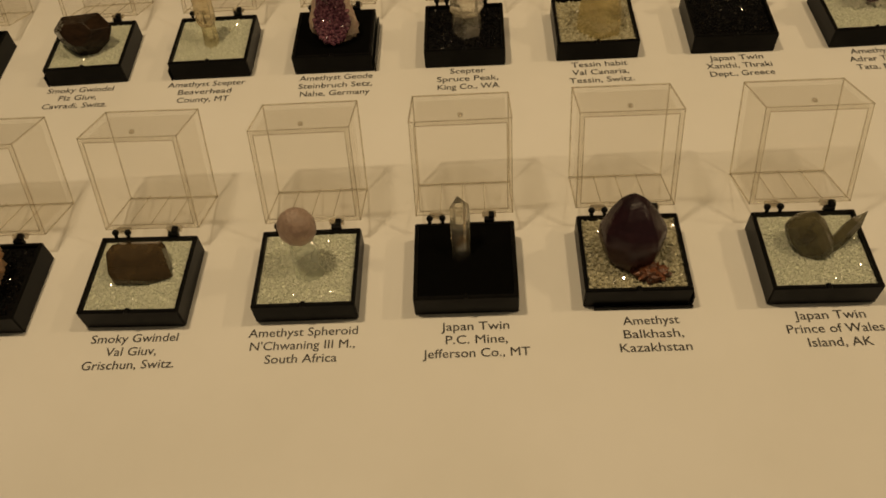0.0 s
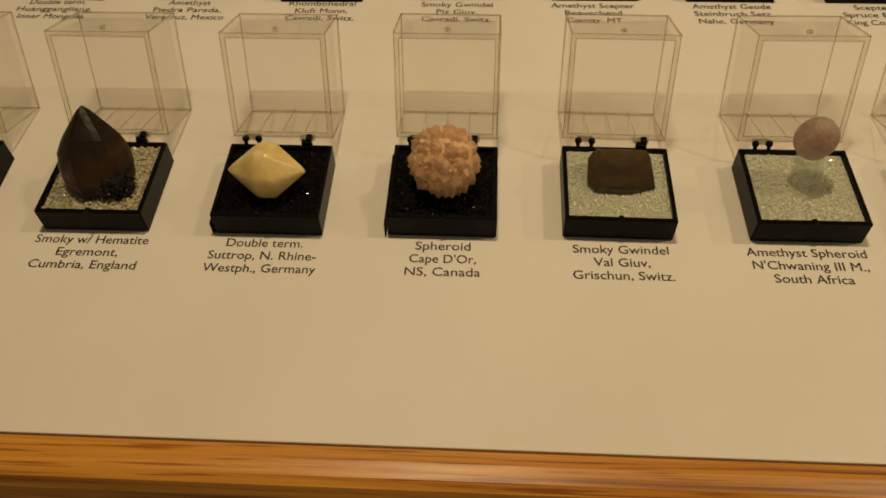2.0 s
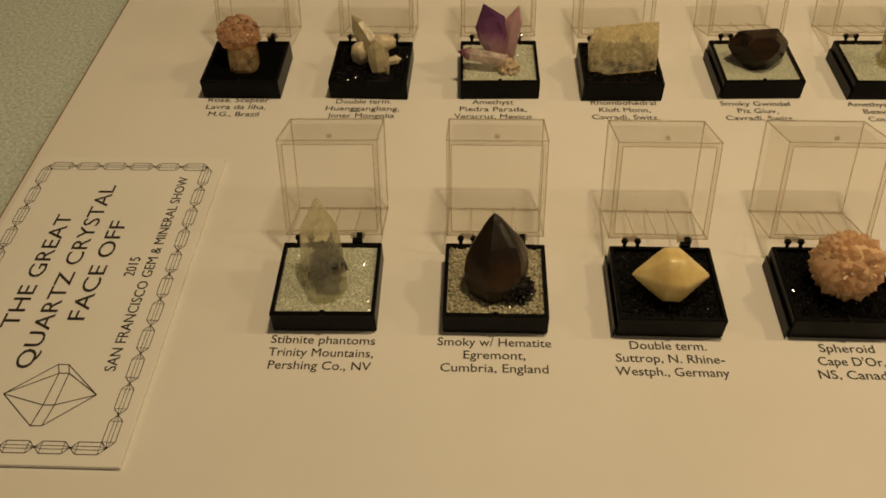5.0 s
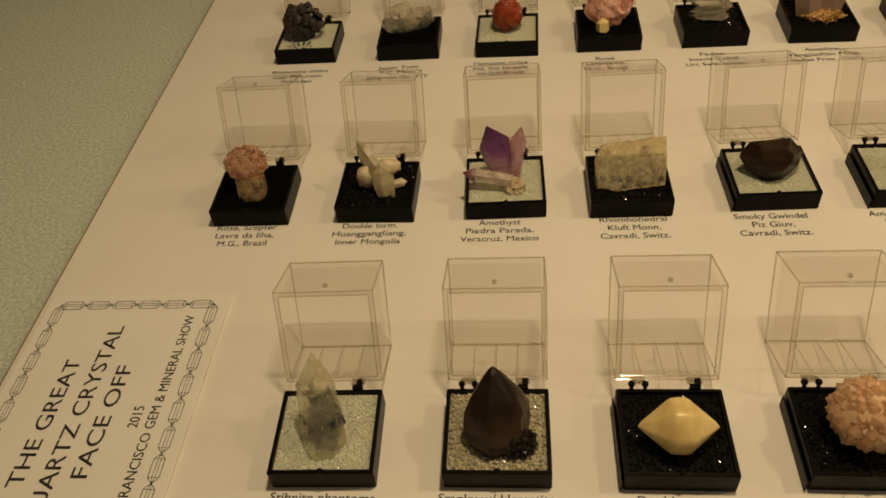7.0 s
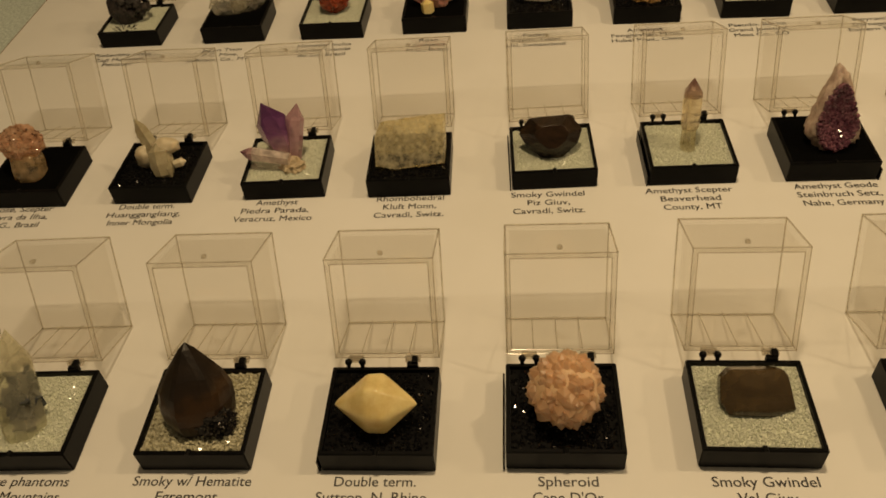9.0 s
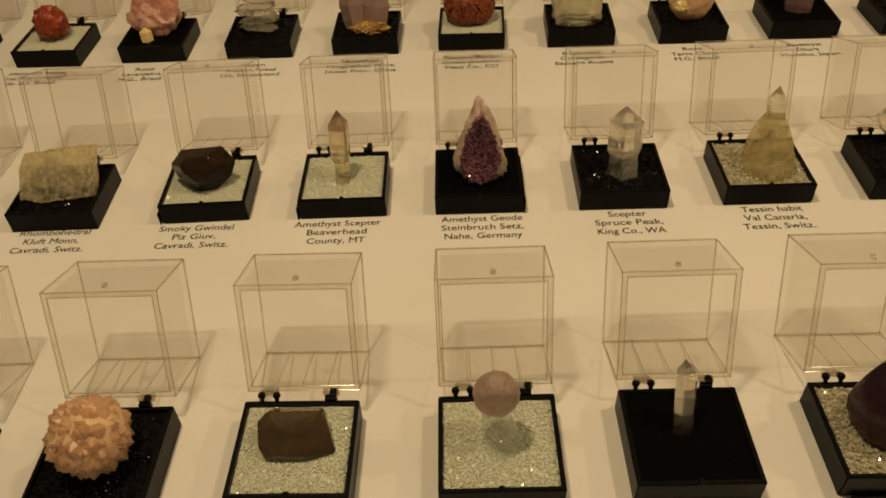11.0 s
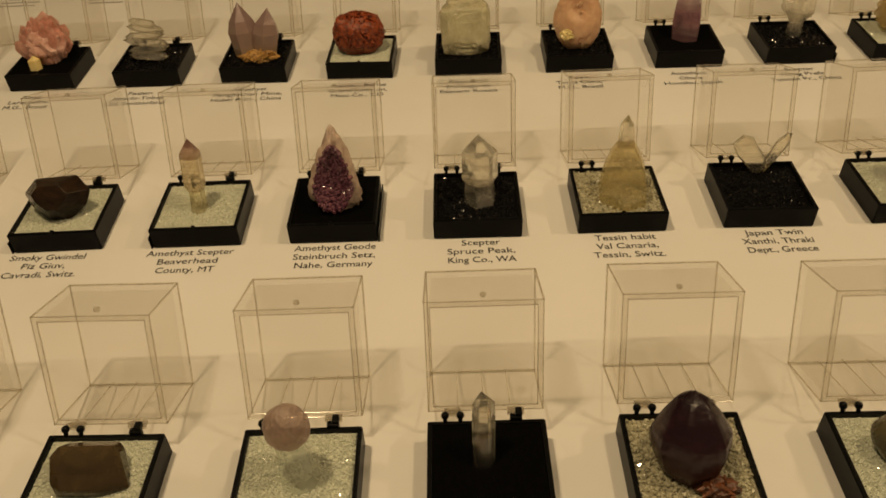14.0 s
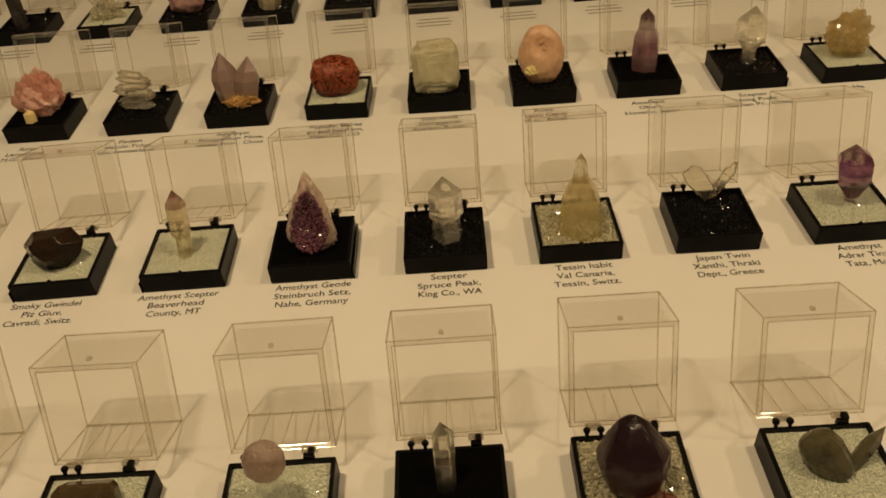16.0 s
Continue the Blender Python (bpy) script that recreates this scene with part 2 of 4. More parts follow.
tagged(part("case_side_wall", bm, CASEWALL), "plain end wall of the display case", "wall", kind="structure")
bm = block(bmesh.new(), 1.3, 1.32, -0.04, 0.82, -0.02, 0.63)
tagged(part("case_side_wall", bm, CASEWALL), "plain end wall of the display case", "wall", kind="structure")


# ---------------------------------------------------------------- printed words
def text_mesh(name, body, size, material, parent, m, align="CENTER", width=None, bold=0.0):
    c = bpy.data.curves.new(name, "FONT")
    c.body, c.size, c.align_x, c.offset, c.resolution_u = body, size, align, bold, 3
    tmp = bpy.data.objects.new("tmp", c)
    scene.collection.objects.link(tmp)
    bpy.context.view_layer.update()
    me = bpy.data.meshes.new_from_object(tmp.evaluated_get(bpy.context.evaluated_depsgraph_get()))
    bpy.data.objects.remove(tmp)
    bpy.data.curves.remove(c)
    if width:
        xs = [v.co.x for v in me.vertices]
        k = width / (max(xs) - min(xs))
        for v in me.vertices:
            v.co.x *= k
    # the stroke is thickened by a second print a hair aside
    bt = bmesh.new()
    bt.from_mesh(me)
    twin = bmesh.ops.duplicate(bt, geom=list(bt.verts) + list(bt.edges) + list(bt.faces))["geom"]
    for v in twin:
        if isinstance(v, bmesh.types.BMVert):
            v.co += Vector((size * 0.011, 0, 0.00001))
    bt.to_mesh(me)
    bt.free()
    me.materials.clear()
    me.materials.append(material)
    ob = new(name, me)
    ob.parent = parent
    ob.matrix_local = m
    return ob


WIDE = {"m": 833, "w": 722, "M": 833, "W": 944, "i": 222, "j": 222, "l": 222, "I": 278, "t": 278, "f": 278, "r": 333, " ": 278,
        ",": 278, ".": 278, "'": 191, "/": 278, "-": 333, "c": 500, "k": 500, "s": 500, "v": 500, "x": 500, "y": 500, "z": 500, "J": 500}


def set_width(line, size=0.00385):
    return sum(WIDE.get(c, 556 if not c.isupper() else 700) for c in line) * size / 1000


ROW1 = ["Stibnite phantoms|Trinity Mountains,|Pershing Co., NV", "Smoky w/ Hematite|Egremont,|Cumbria, England", "Double term.|Suttrop, N. Rhine-|Westph., Germany",
        "Spheroid|Cape D'Or,|NS, Canada", "Smoky Gwindel|Val Giuv,|Grischun, Switz.", "Amethyst Spheroid|N'Chwaning III M.,|South Africa",
        "Japan Twin|P.C. Mine,|Jefferson Co., MT", "Amethyst|Balkhash,|Kazakhstan", "Japan Twin|Prince of Wales|Island, AK"]
ROW2 = ["Rose, Scepter|Lavra da Ilha,|M.G., Brazil", "Double term.|Huanggangliang,|Inner Mongolia", "Amethyst|Piedra Parada,|Veracruz, Mexico",
        "Rhombohedral|Kluft Monn,|Cavradi, Switz.", "Smoky Gwindel|Piz Giuv,|Cavradi, Switz.", "Amethyst Scepter|Beaverhead|County, MT",
        "Amethyst Geode|Steinbruch Setz,|Nahe, Germany", "Scepter|Spruce Peak,|King Co., WA", "Tessin habit|Val Canaria,|Tessin, Switz.",
        "Japan Twin|Xanthi, Thraki|Dept., Greece", "Amethyst|Adrar Tinz,|Tata, Mor"]
ROW3 = ["Riebeckite inclus|Zagi Mountain,|Pakistan", "Japan Twin|P.C. Mine,|Jefferson Co., MT", "Hematite inclus|Irai, Rio Grande|do Sul, Brazil",
        "Rose|Laranjeira,|M.G., Brazil", "Faden|Intschi-Tobel|Uri, Switzerland", "Amethyst|Fengjiashan Mine,|Hubei Prov., China",
        "Pseudo. Barite|Grand Junction,|Mesa Co., CO", "Bipyramid|Dal'negorsk|Eastern Russia", "Rose|Terra Clara,|M.G., Brazil", "Amethyst|Obara|Honshu, Japan",
        "Scepter|Hong Prefe|Yunnan Pr., China", "He"]
# the print of each caption stands a little off the even pitch, in millimetres
NUDGE = [[(0.4, -0.3), (0.1, 0.0), (-0.3, 0.0), (0.0, 0.2), (-0.9, 0.3), (-0.5, 0.5), (0.0, 0.5), (0.2, 0.4), (0.7, 0.2)],
         [(0.5, 0.0), (0.0, -0.4), (0.3, -0.3), (0.3, -0.2), (0.3, -0.2), (-0.2, -0.2), (0.0, -0.1), (0.1, -0.1), (-0.3, 0.0), (0.6, -0.1), (0.0, 0.0)],
         [(0.0, 0.0)] * 12]
for r, (texts, c0) in enumerate(((ROW1, 0), (ROW2, -1), (ROW3, -1))):
    for i, t in enumerate(texts):
        for k, line in enumerate(t.split("|")):
            text_mesh("caption", line, 0.0041, INK, BOARD,
                      Matrix.Translation(((c0 + i) * PITCH + NUDGE[r][i][0] / 1000, r * ROW + NUDGE[r][i][1] / 1000 + (2 - k) * 0.0045 - 0.0014, 0.00012)), width=set_width(line))
for i in range(-1, 11):
    for k, w in enumerate((0.018, 0.022, 0.020)):
        bm = block(bmesh.new(), -w / 2, w / 2, 0.0006, 0.0018, 0, 0.0001)
        ob = part("caption", bm, PALE_INK, BOARD)
        ob.matrix_local = Matrix.Translation((i * PITCH, 3 * ROW + (2 - k) * 0.0046, 0.00004))


# ---------------------------------------------------------------- boxes
W2, D0, D1, H = 0.0155, 0.0133, 0.0421, 0.0082     # half width, front and back of the tray, its height
LEAN_DEG, LID_D, LID_L = 21.0, 0.0213, 0.0315


def make_tray():
    """A tray with 1.2 mm walls, a floor and a narrow foot; origin on the board under the caption's centre line."""
    bm = shell(bmesh.new(), (-W2, D0, 0.0), (W2, D1, H), 0.0012, "+z")
    es = [e for e in bm.edges if all(max(abs(v.co.x) - W2, D0 - v.co.y, v.co.y - D1) > -1e-6 for v in e.verts)]
    bmesh.ops.bevel(bm, geom=es, offset=0.0003, segments=2, affect="EDGES")
    return bm


def make_chips(seed, n, size, z, spread):
    """Crushed grains: small irregular solids strewn over the tray's inside."""
    rnd = random.Random(seed)
    vs, fs = [], []
    corners = [(1, 0, 0), (-1, 0, 0), (0, 1, 0), (0, -1, 0), (0, 0, 1), (0, 0, -1)]
    faces = [(0, 2, 4), (2, 1, 4), (1, 3, 4), (3, 0, 4), (2, 0, 5), (1, 2, 5), (3, 1, 5), (0, 3, 5)]
    for _ in range(n):
        x, y = rnd.uniform(-W2 + 0.0016, W2 - 0.0016), rnd.uniform(D0 + 0.0016, D1 - 0.0016)
        e = Euler((rnd.uniform(0, 6), rnd.uniform(0, 6), rnd.uniform(0, 6))).to_matrix()
        c = Vector((x, y, z + rnd.uniform(-spread, spread)))
        k = len(vs)
        s = [size * rnd.uniform(0.45, 1.1) for _ in range(3)]
        for q in corners:
            vs.append(tuple(c + e @ Vector((q[0] * s[0], q[1] * s[1], q[2] * s[2]))))
        fs += [tuple(k + i for i in f) for f in faces]
    me = bpy.data.meshes.new("grains")
    me.from_pydata(vs, [], fs)
    return me


def plate(z):
    bm = block(bmesh.new(), -W2 + 0.0012, W2 - 0.0012, D0 + 0.0012, D1 - 0.0012, 0.00125, z)
    return bm


GRAINS = {}
for key, mat, n, size, spread in (("white", GLASS_CHIPS, 5200, 0.00048, 0.00028), ("coarse", COARSE_CHIPS, 2200, 0.00074, 0.00045), ("black", BLACK_CHIPS, 1500, 0.00055, 0.00015)):
    me = make_chips(len(GRAINS) + 5, n, size, 0.0069, spread)
    me.materials.append(mat)
    GRAINS[key] = me

FILL_BASE = {"white": surface("white_glass_bed", (0.72, 0.75, 0.60), (0.64, 0.67, 0.53), scale=1500, rough=0.4, bump=0.5),
             "coarse": surface("coarse_glass_bed", (0.50, 0.47, 0.33), (0.40, 0.37, 0.26), scale=1500, rough=0.4, bump=0.5),
             "black": BLACK, "foam": FOAM}


def lid_matrix(extra=0.0):
    """Lid space: u along x, v up the opened front rim from the hinge, w back into the lid."""
    return Matrix.Translation((0, D1 + 0.0032, 0.0082)) @ Matrix.Rotation(radians(-(LEAN_DEG + extra)), 4, "X")


def make_lid_pane():
    w = W2 - 0.0003
    return shell(bmesh.new(), (-w, 0, 0), (w, LID_D, LID_L), 0.0013, "-y")


def make_lid_rim():
    """The polished rim round the lid's opening: four bars a little thicker than the walls."""
    bm = bmesh.new()
    w, t = W2 - 0.00020, 0.0015
    for x0, x1, z0, z1 in ((-w, -w + t, 0, LID_L), (w - t, w, 0, LID_L), (-w + t, w - t, 0, t), (-w + t, w - t, LID_L - t, LID_L)):
        block(bm, x0, x1, -0.0002, 0.0008, z0, z1, 0.0002)
    return bm


def make_lid_edges():
    """Thin tinted rods on the lid's outer edges and its opening's inner edges, painting the fine lines of bent light.
    """
    bm = bmesh.new()
    w, t, r = W2 - 0.0003, 0.0014, 0.00028
    for x in (-w, w):
        rod(bm, (x, LID_D, 0), (x, LID_D, LID_L), r, n=5)
        for z in (0, LID_L):
            rod(bm, (x, 0, z), (x, LID_D, z), r, n=5)
    for z in (0, LID_L):
        rod(bm, (-w, LID_D, z), (w, LID_D, z), r, n=5)
    for a, z0, z1 in ((w, 0, LID_L), (w - t, t, LID_L - t)):
        for x in (-a, a):
            rod(bm, (x, 0, z0), (x, 0, z1), r * 0.6, n=5)
        for z in (z0, z1):
            rod(bm, (-a, 0, z), (a, 0, z), r * 0.6, n=5)
    return bm


def make_lid_ribs():
    bm = bmesh.new()
    for x in (-0.0075, -0.0005, 0.0065):
        rod(bm, (x, 0.0012, 0.0011), (x, LID_D - 0.001, 0.0014), 0.00018, n=5)
    return bm


def build_box():
    """One hinged display box with its parts; returns the Empty, without its filling."""
    root = new("display_box")
    part("tray", make_tray(), BLACK, root, "black plastic tray")
    for x in (-0.0108, -0.0068):
        bm = bmesh.new()
        rod(bm, (x, D1 - 0.0004, H - 0.0004), (x, D1 + 0.0004, H + 0.0012), 0.0006, n=8)
        bmesh.ops.create_uvsphere(bm, u_segments=10, v_segments=6, radius=0.0011, matrix=Matrix.Translation((x, D1 + 0.0006, H + 0.0014)))
        part("hinge_knob", bm, BLACK, root, smooth=True)
    bm = block(bmesh.new(), 0.0062, 0.0094, D1 - 0.0006, D1 + 0.0010, H - 0.001, H + 0.0013, 0.0003)
    block(bm, 0.0076, 0.0094, D1 - 0.0002, D1 + 0.0022, H + 0.0008, H + 0.0024, 0.0003)
    part("hinge_block", bm, BLACK, root)
    bm = bmesh.new()
    rod(bm, (0, D0 - 0.0003, H - 0.0002), (0, D0 + 0.0014, H - 0.0002), 0.0008, n=10)
    part("latch", bm, BLACK, root)
    lid = part("lid", make_lid_pane(), LID_PANE, root, "open clear plastic lid leaning back")
    lid.matrix_local = lid_matrix()
    part("lid_edge", make_lid_edges(), LID_EDGE, lid)
    part("lid_rim", make_lid_rim(), LID_RIM, lid)
    part("rib", make_lid_ribs(), LID_EDGE, lid)
    for x in (-0.0088, 0.0078):
        bm = block(bmesh.new(), x - 0.0022, x + 0.0022, -0.0016, 0.0004, -0.0003, 0.0009, 0.0003)
        rod(bm, (x - 0.0022, -0.0014, 0.0003), (x + 0.0022, -0.0014, 0.0003), 0.0010, n=10)
        part("hinge_tab", bm, LID_EDGE, lid)
    bm = bmesh.new()
    bmesh.ops.create_uvsphere(bm, u_segments=8, v_segments=6, radius=0.0009, matrix=Matrix.Translation((0, 0.0042, LID_L)) @ Matrix.Diagonal((1, 1.3, 0.8, 1)))
    part("latch_bump", bm, LID_EDGE, lid, smooth=True)
    return root


PROTO = build_box()
LABELS = {"white": "open clear-lidded black display box filled with crushed white glass", "coarse": "open clear-lidded black display box filled with coarse glass grains",
          "black": "open clear-lidded black display box filled with black glitter grains", "foam": "open clear-lidded black display box with a plain black insert"}
PLATES = {}
for key, zt in (("white", 0.0067), ("coarse", 0.0066), ("black", 0.0068), ("foam", 0.0079)):
    me = bpy.data.meshes.new("filling")
    b = plate(zt)
    b.to_mesh(me)
    b.free()
    me.materials.append(FILL_BASE[key])
    PLATES[key] = me

rnd = random.Random(11)


# boxes whose tray stands in a slightly wider outer tray, and the side on which its wall shows
OUTER = {(2, 0): -1, (3, 0): -1, (3, 1): -1, (4, 1): -1, (5, 1): 1, (7, 0): 1, (9, 2): 1}


def make_outer_wall(side, front):
    """A low thin wall a hair outside the tray; front: with its foot showing under the tray's front as well."""
    bm = block(bmesh.new(), *sorted((side * (W2 + 0.0004), side * (W2 + 0.0009))), D0 - 0.0002, D1 - 0.001, 0.0, 0.0048, 0.0001)
    if front:
        block(bm, *sorted((side * (W2 + 0.0009), -side * (W2 - 0.003))), D0 - 0.0012, D0 - 0.0006, 0.0, 0.0012, 0.0001)
    return bm


def place_box(col, row, fill, dx=0.0, dy=0.0, turn=0.0):
    c = Vector((col * PITCH + dx, row * ROW + dy, 0))
    mid = Matrix.Translation((0, (D0 + D1) / 2, 0))
    m = Matrix.Translation(c) @ mid @ Matrix.Rotation(radians(turn), 4, "Z") @ mid.inverted()
    b = copy_thing(PROTO, m)
    tagged(b, LABELS[fill], "display box", "mineral boxes on the board")
    p = new("filling", PLATES[fill])
    p.parent = b
    if (col, row) in OUTER:
        part("outer_tray_wall", make_outer_wall(OUTER[col, row], (col, row) == (7, 0)), BLACK, b)
    if fill in GRAINS:
        g = new("grain_bed", GRAINS[fill])
        g.parent = b
        g["kind"] = "stuff"
    return b


FILLS = ["wcbbwwfcw", "fbwbwwfbcbw", "wfwfbbwbbfbw", "wwbwbbbbbbbb"]
FILL_NAMES = {"w": "white", "c": "coarse", "b": "black", "f": "foam"}
# how far each box stands off its printed place, in millimetres: right, back
OFF = [[(0.3, -1.4), (0.4, -1.0), (0.5, -1.2), (-0.4, -0.6), (-1.2, -0.1), (0.3, 0.0), (-2.5, 0.6), (-3.1, 1.1), (-0.7, -0.3)],
       [(2.0, -3.4), (2.3, -3.2), (2.7, -2.6), (-0.2, -3.5), (2.6, -1.4), (1.6, -1.5), (-0.7, -1.8), (-0.5, -2.0), (-0.8, -1.7), (-0.1, -1.6), (0.2, -1.6)],
       [(2.3, 2.9), (4.5, 2.1), (3.7, 0.9), (2.9, 1.7), (2.4, 1.5), (1.9, 1.3), (1.0, 1.8), (0.9, 1.1), (1.5, 0.6), (1.8, 0.9), (1.8, 0.6), (0.0, 0.5)]]
# and how far it is turned, in degrees
TURN = [[0.9, 0.0, -0.3, -0.5, -1.1, -0.1, -0.3, -0.8, -0.8],
       [-0.1, -1.3, 1.1, 0.4, 1.3, 0.1, -0.4, -0.7, -0.2, -1.4, 0.4],
       [-0.4, -0.1, -1.4, -0.7, -0.2, -1.5, -2.4, -1.8, -0.9, -1.3, -0.6, 0.0]]


def box_offset(col, row):
    if row < 3:
        a, b = OFF[row][col + (row > 0)]
        return a / 1000, b / 1000
    return 0.0, 0.006


for r, s in enumerate(FILLS):
    for i, k in enumerate(s):
        place_box(i - (r > 0), r, FILL_NAMES[k], *box_offset(i - (r > 0), r), TURN[r][i] if r < 3 else TURN[r][i] if r < 3 else rnd.uniform(-1.0, 0.6))
for o in list(PROTO.children_recursive) + [PROTO]:
    bpy.data.objects.remove(o)


# ---------------------------------------------------------------- minerals


def graded(name, stops, z0, z1, trans=0.6, rough=0.1, wander=0.25, scale=220.0, axis="Z", bump=0.15):
    """A stone whose colour changes along its own axis, with some wander."""
    m, nt, b = mat_new(name)
    sp = nt.nodes.new("ShaderNodeSeparateXYZ")
    co = coords(nt)
    nt.links.new(co, sp.inputs[0])
    mr = node(nt, "ShaderNodeMapRange")
    mr.inputs["From Min"].default_value, mr.inputs["From Max"].default_value = z0, z1
    nt.links.new(sp.outputs[axis], mr.inputs["Value"])
    n = node(nt, "ShaderNodeTexNoise", Scale=scale, Detail=4.0)
    nt.links.new(co, n.inputs["Vector"])
    a = nt.nodes.new("ShaderNodeMath")
    a.operation = "MULTIPLY_ADD"
    a.inputs[1].default_value = wander * 2
    nt.links.new(n.outputs["Fac"], a.inputs[0])
    s = nt.nodes.new("ShaderNodeMath")
    s.operation = "SUBTRACT"
    s.inputs[1].default_value = wander
    nt.links.new(mr.outputs[0], a.inputs[2])
    nt.links.new(a.outputs[0], s.inputs[0])
    r = nt.nodes.new("ShaderNodeValToRGB")
    e = r.color_ramp.elements
    e[0].position, e[0].color = stops[0][0], (*stops[0][1], 1)
    e[1].position, e[1].color = stops[-1][0], (*stops[-1][1], 1)
    for p, c in stops[1:-1]:
        e.new(p).color = (*c, 1)
    nt.links.new(s.outputs[0], r.inputs["Fac"])
    nt.links.new(r.outputs["Color"], b.inputs["Base Color"])
    b.inputs["Roughness"].default_value, b.inputs["Transmission Weight"].default_value, b.inputs["IOR"].default_value = rough, trans, 1.45
    b.inputs["Specular IOR Level"].default_value = 0.3
    bp = node(nt, "ShaderNodeBump", Strength=bump, Distance=0.0005)
    n2 = node(nt, "ShaderNodeTexNoise", Scale=900.0, Detail=4.0)
    nt.links.new(co, n2.inputs["Vector"])
    nt.links.new(n2.outputs["Fac"], bp.inputs["Height"]), nt.links.new(bp.outputs["Normal"], b.inputs["Normal"])
    return m


def crystal_glass(name, tint, haze_col, haze, see=0.4, ior=1.5, rough=0.03, bump=0.1, bump_scale=400.0, scale=250.0, lo=0.3, hi=0.7):
    """Clear quartz: partly refracting, partly see-through, with clouds of inner haze, which also brighten dark clear
    stones, and a glossy skin.
    """
    m = bpy.data.materials.new(name)
    m.use_nodes = True
    nt = m.node_tree
    nt.nodes.remove(nt.nodes["Principled BSDF"])
    out = nt.nodes["Material Output"]
    co = coords(nt)
    nb = node(nt, "ShaderNodeTexNoise", Scale=bump_scale, Detail=4.0)
    nt.links.new(co, nb.inputs["Vector"])
    bp = node(nt, "ShaderNodeBump", Strength=bump, Distance=0.0005)
    nt.links.new(nb.outputs["Fac"], bp.inputs["Height"])
    gl = node(nt, "ShaderNodeBsdfGlass", Color=(*tint, 1), Roughness=rough, IOR=ior)
    nt.links.new(bp.outputs["Normal"], gl.inputs["Normal"])
    tr = node(nt, "ShaderNodeBsdfTransparent", Color=(*tint, 1))
    body = node(nt, "ShaderNodeMixShader", Fac=see)
    nt.links.new(gl.outputs[0], body.inputs[1]), nt.links.new(tr.outputs[0], body.inputs[2])
    tl = node(nt, "ShaderNodeBsdfTranslucent", Color=(*haze_col, 1))
    df = node(nt, "ShaderNodeBsdfDiffuse", Color=(*haze_col, 1))
    cloud = node(nt, "ShaderNodeMixShader", Fac=0.5)
    nt.links.new(tl.outputs[0], cloud.inputs[1]), nt.links.new(df.outputs[0], cloud.inputs[2])
    nz = node(nt, "ShaderNodeTexNoise", Scale=scale, Detail=4.0)
    nt.links.new(co, nz.inputs["Vector"])
    mr = node(nt, "ShaderNodeMapRange")
    mr.inputs["From Min"].default_value, mr.inputs["From Max"].default_value = lo, hi
    mr.inputs["To Min"].default_value, mr.inputs["To Max"].default_value = haze * 0.3, haze * 1.7
    nt.links.new(nz.outputs["Fac"], mr.inputs["Value"])
    mix = nt.nodes.new("ShaderNodeMixShader")
    nt.links.new(mr.outputs[0], mix.inputs["Fac"])
    nt.links.new(body.outputs[0], mix.inputs[1]), nt.links.new(cloud.outputs[0], mix.inputs[2])
    gs = node(nt, "ShaderNodeBsdfGlossy", Color=(1, 1, 1, 1), Roughness=rough + 0.04)
    nt.links.new(bp.outputs["Normal"], gs.inputs["Normal"])
    lw = node(nt, "ShaderNodeLayerWeight", Blend=0.5)
    pw = nt.nodes.new("ShaderNodeMath")
    pw.operation = "POWER"
    pw.inputs[1].default_value = 3.0
    nt.links.new(lw.outputs["Facing"], pw.inputs[0])
    fr = nt.nodes.new("ShaderNodeMath")
    fr.operation = "MULTIPLY_ADD"
    fr.inputs[1].default_value, fr.inputs[2].default_value = 0.30, 0.045
    nt.links.new(pw.outputs[0], fr.inputs[0])
    top = nt.nodes.new("ShaderNodeMixShader")
    nt.links.new(fr.outputs[0], top.inputs["Fac"])
    nt.links.new(mix.outputs[0], top.inputs[1]), nt.links.new(gs.outputs[0], top.inputs[2])
    nt.links.new(top.outputs[0], out.inputs["Surface"])
    return m


CLEAR = crystal_glass("clear_quartz", (0.978, 0.958, 0.89), (0.97, 0.92, 0.78), 0.055, 0.20, ior=1.54, rough=0.0, bump=0.05)
# clear quartz whose pale haze paints in the refracted light of the paper
CLEAR_LIT_HAZE = crystal_glass("clear_quartz_lit_haze", (0.99, 0.97, 0.91), (1.0, 0.96, 0.84), 0.20, 0.16, ior=1.52, rough=0.0, bump=0.05, scale=120, lo=0.35, hi=0.65)
CLEAR_WARM = crystal_glass("yellowish_clear_quartz", (0.97, 0.93, 0.80), (0.88, 0.78, 0.52), 0.12, 0.45, ior=1.5)
CLEAR_GREY = crystal_glass("hazy_clear_quartz", (0.95, 0.93, 0.86), (0.88, 0.85, 0.74), 0.26, 0.78, ior=1.35)
BROWN_ROCK = surface("brown_matrix", (0.26, 0.12, 0.05), (0.10, 0.05, 0.03), scale=700, rough=0.6, bump=0.5)
BEIGE_ROCK = surface("beige_matrix", (0.62, 0.52, 0.36), (0.42, 0.32, 0.19), scale=600, rough=0.6, bump=0.5)
CREAM = surface("cream_quartz", (0.80, 0.67, 0.32), (0.66, 0.50, 0.20), scale=160, rough=0.26, bump=0.1, sss=0.35, sss_radius=0.003)


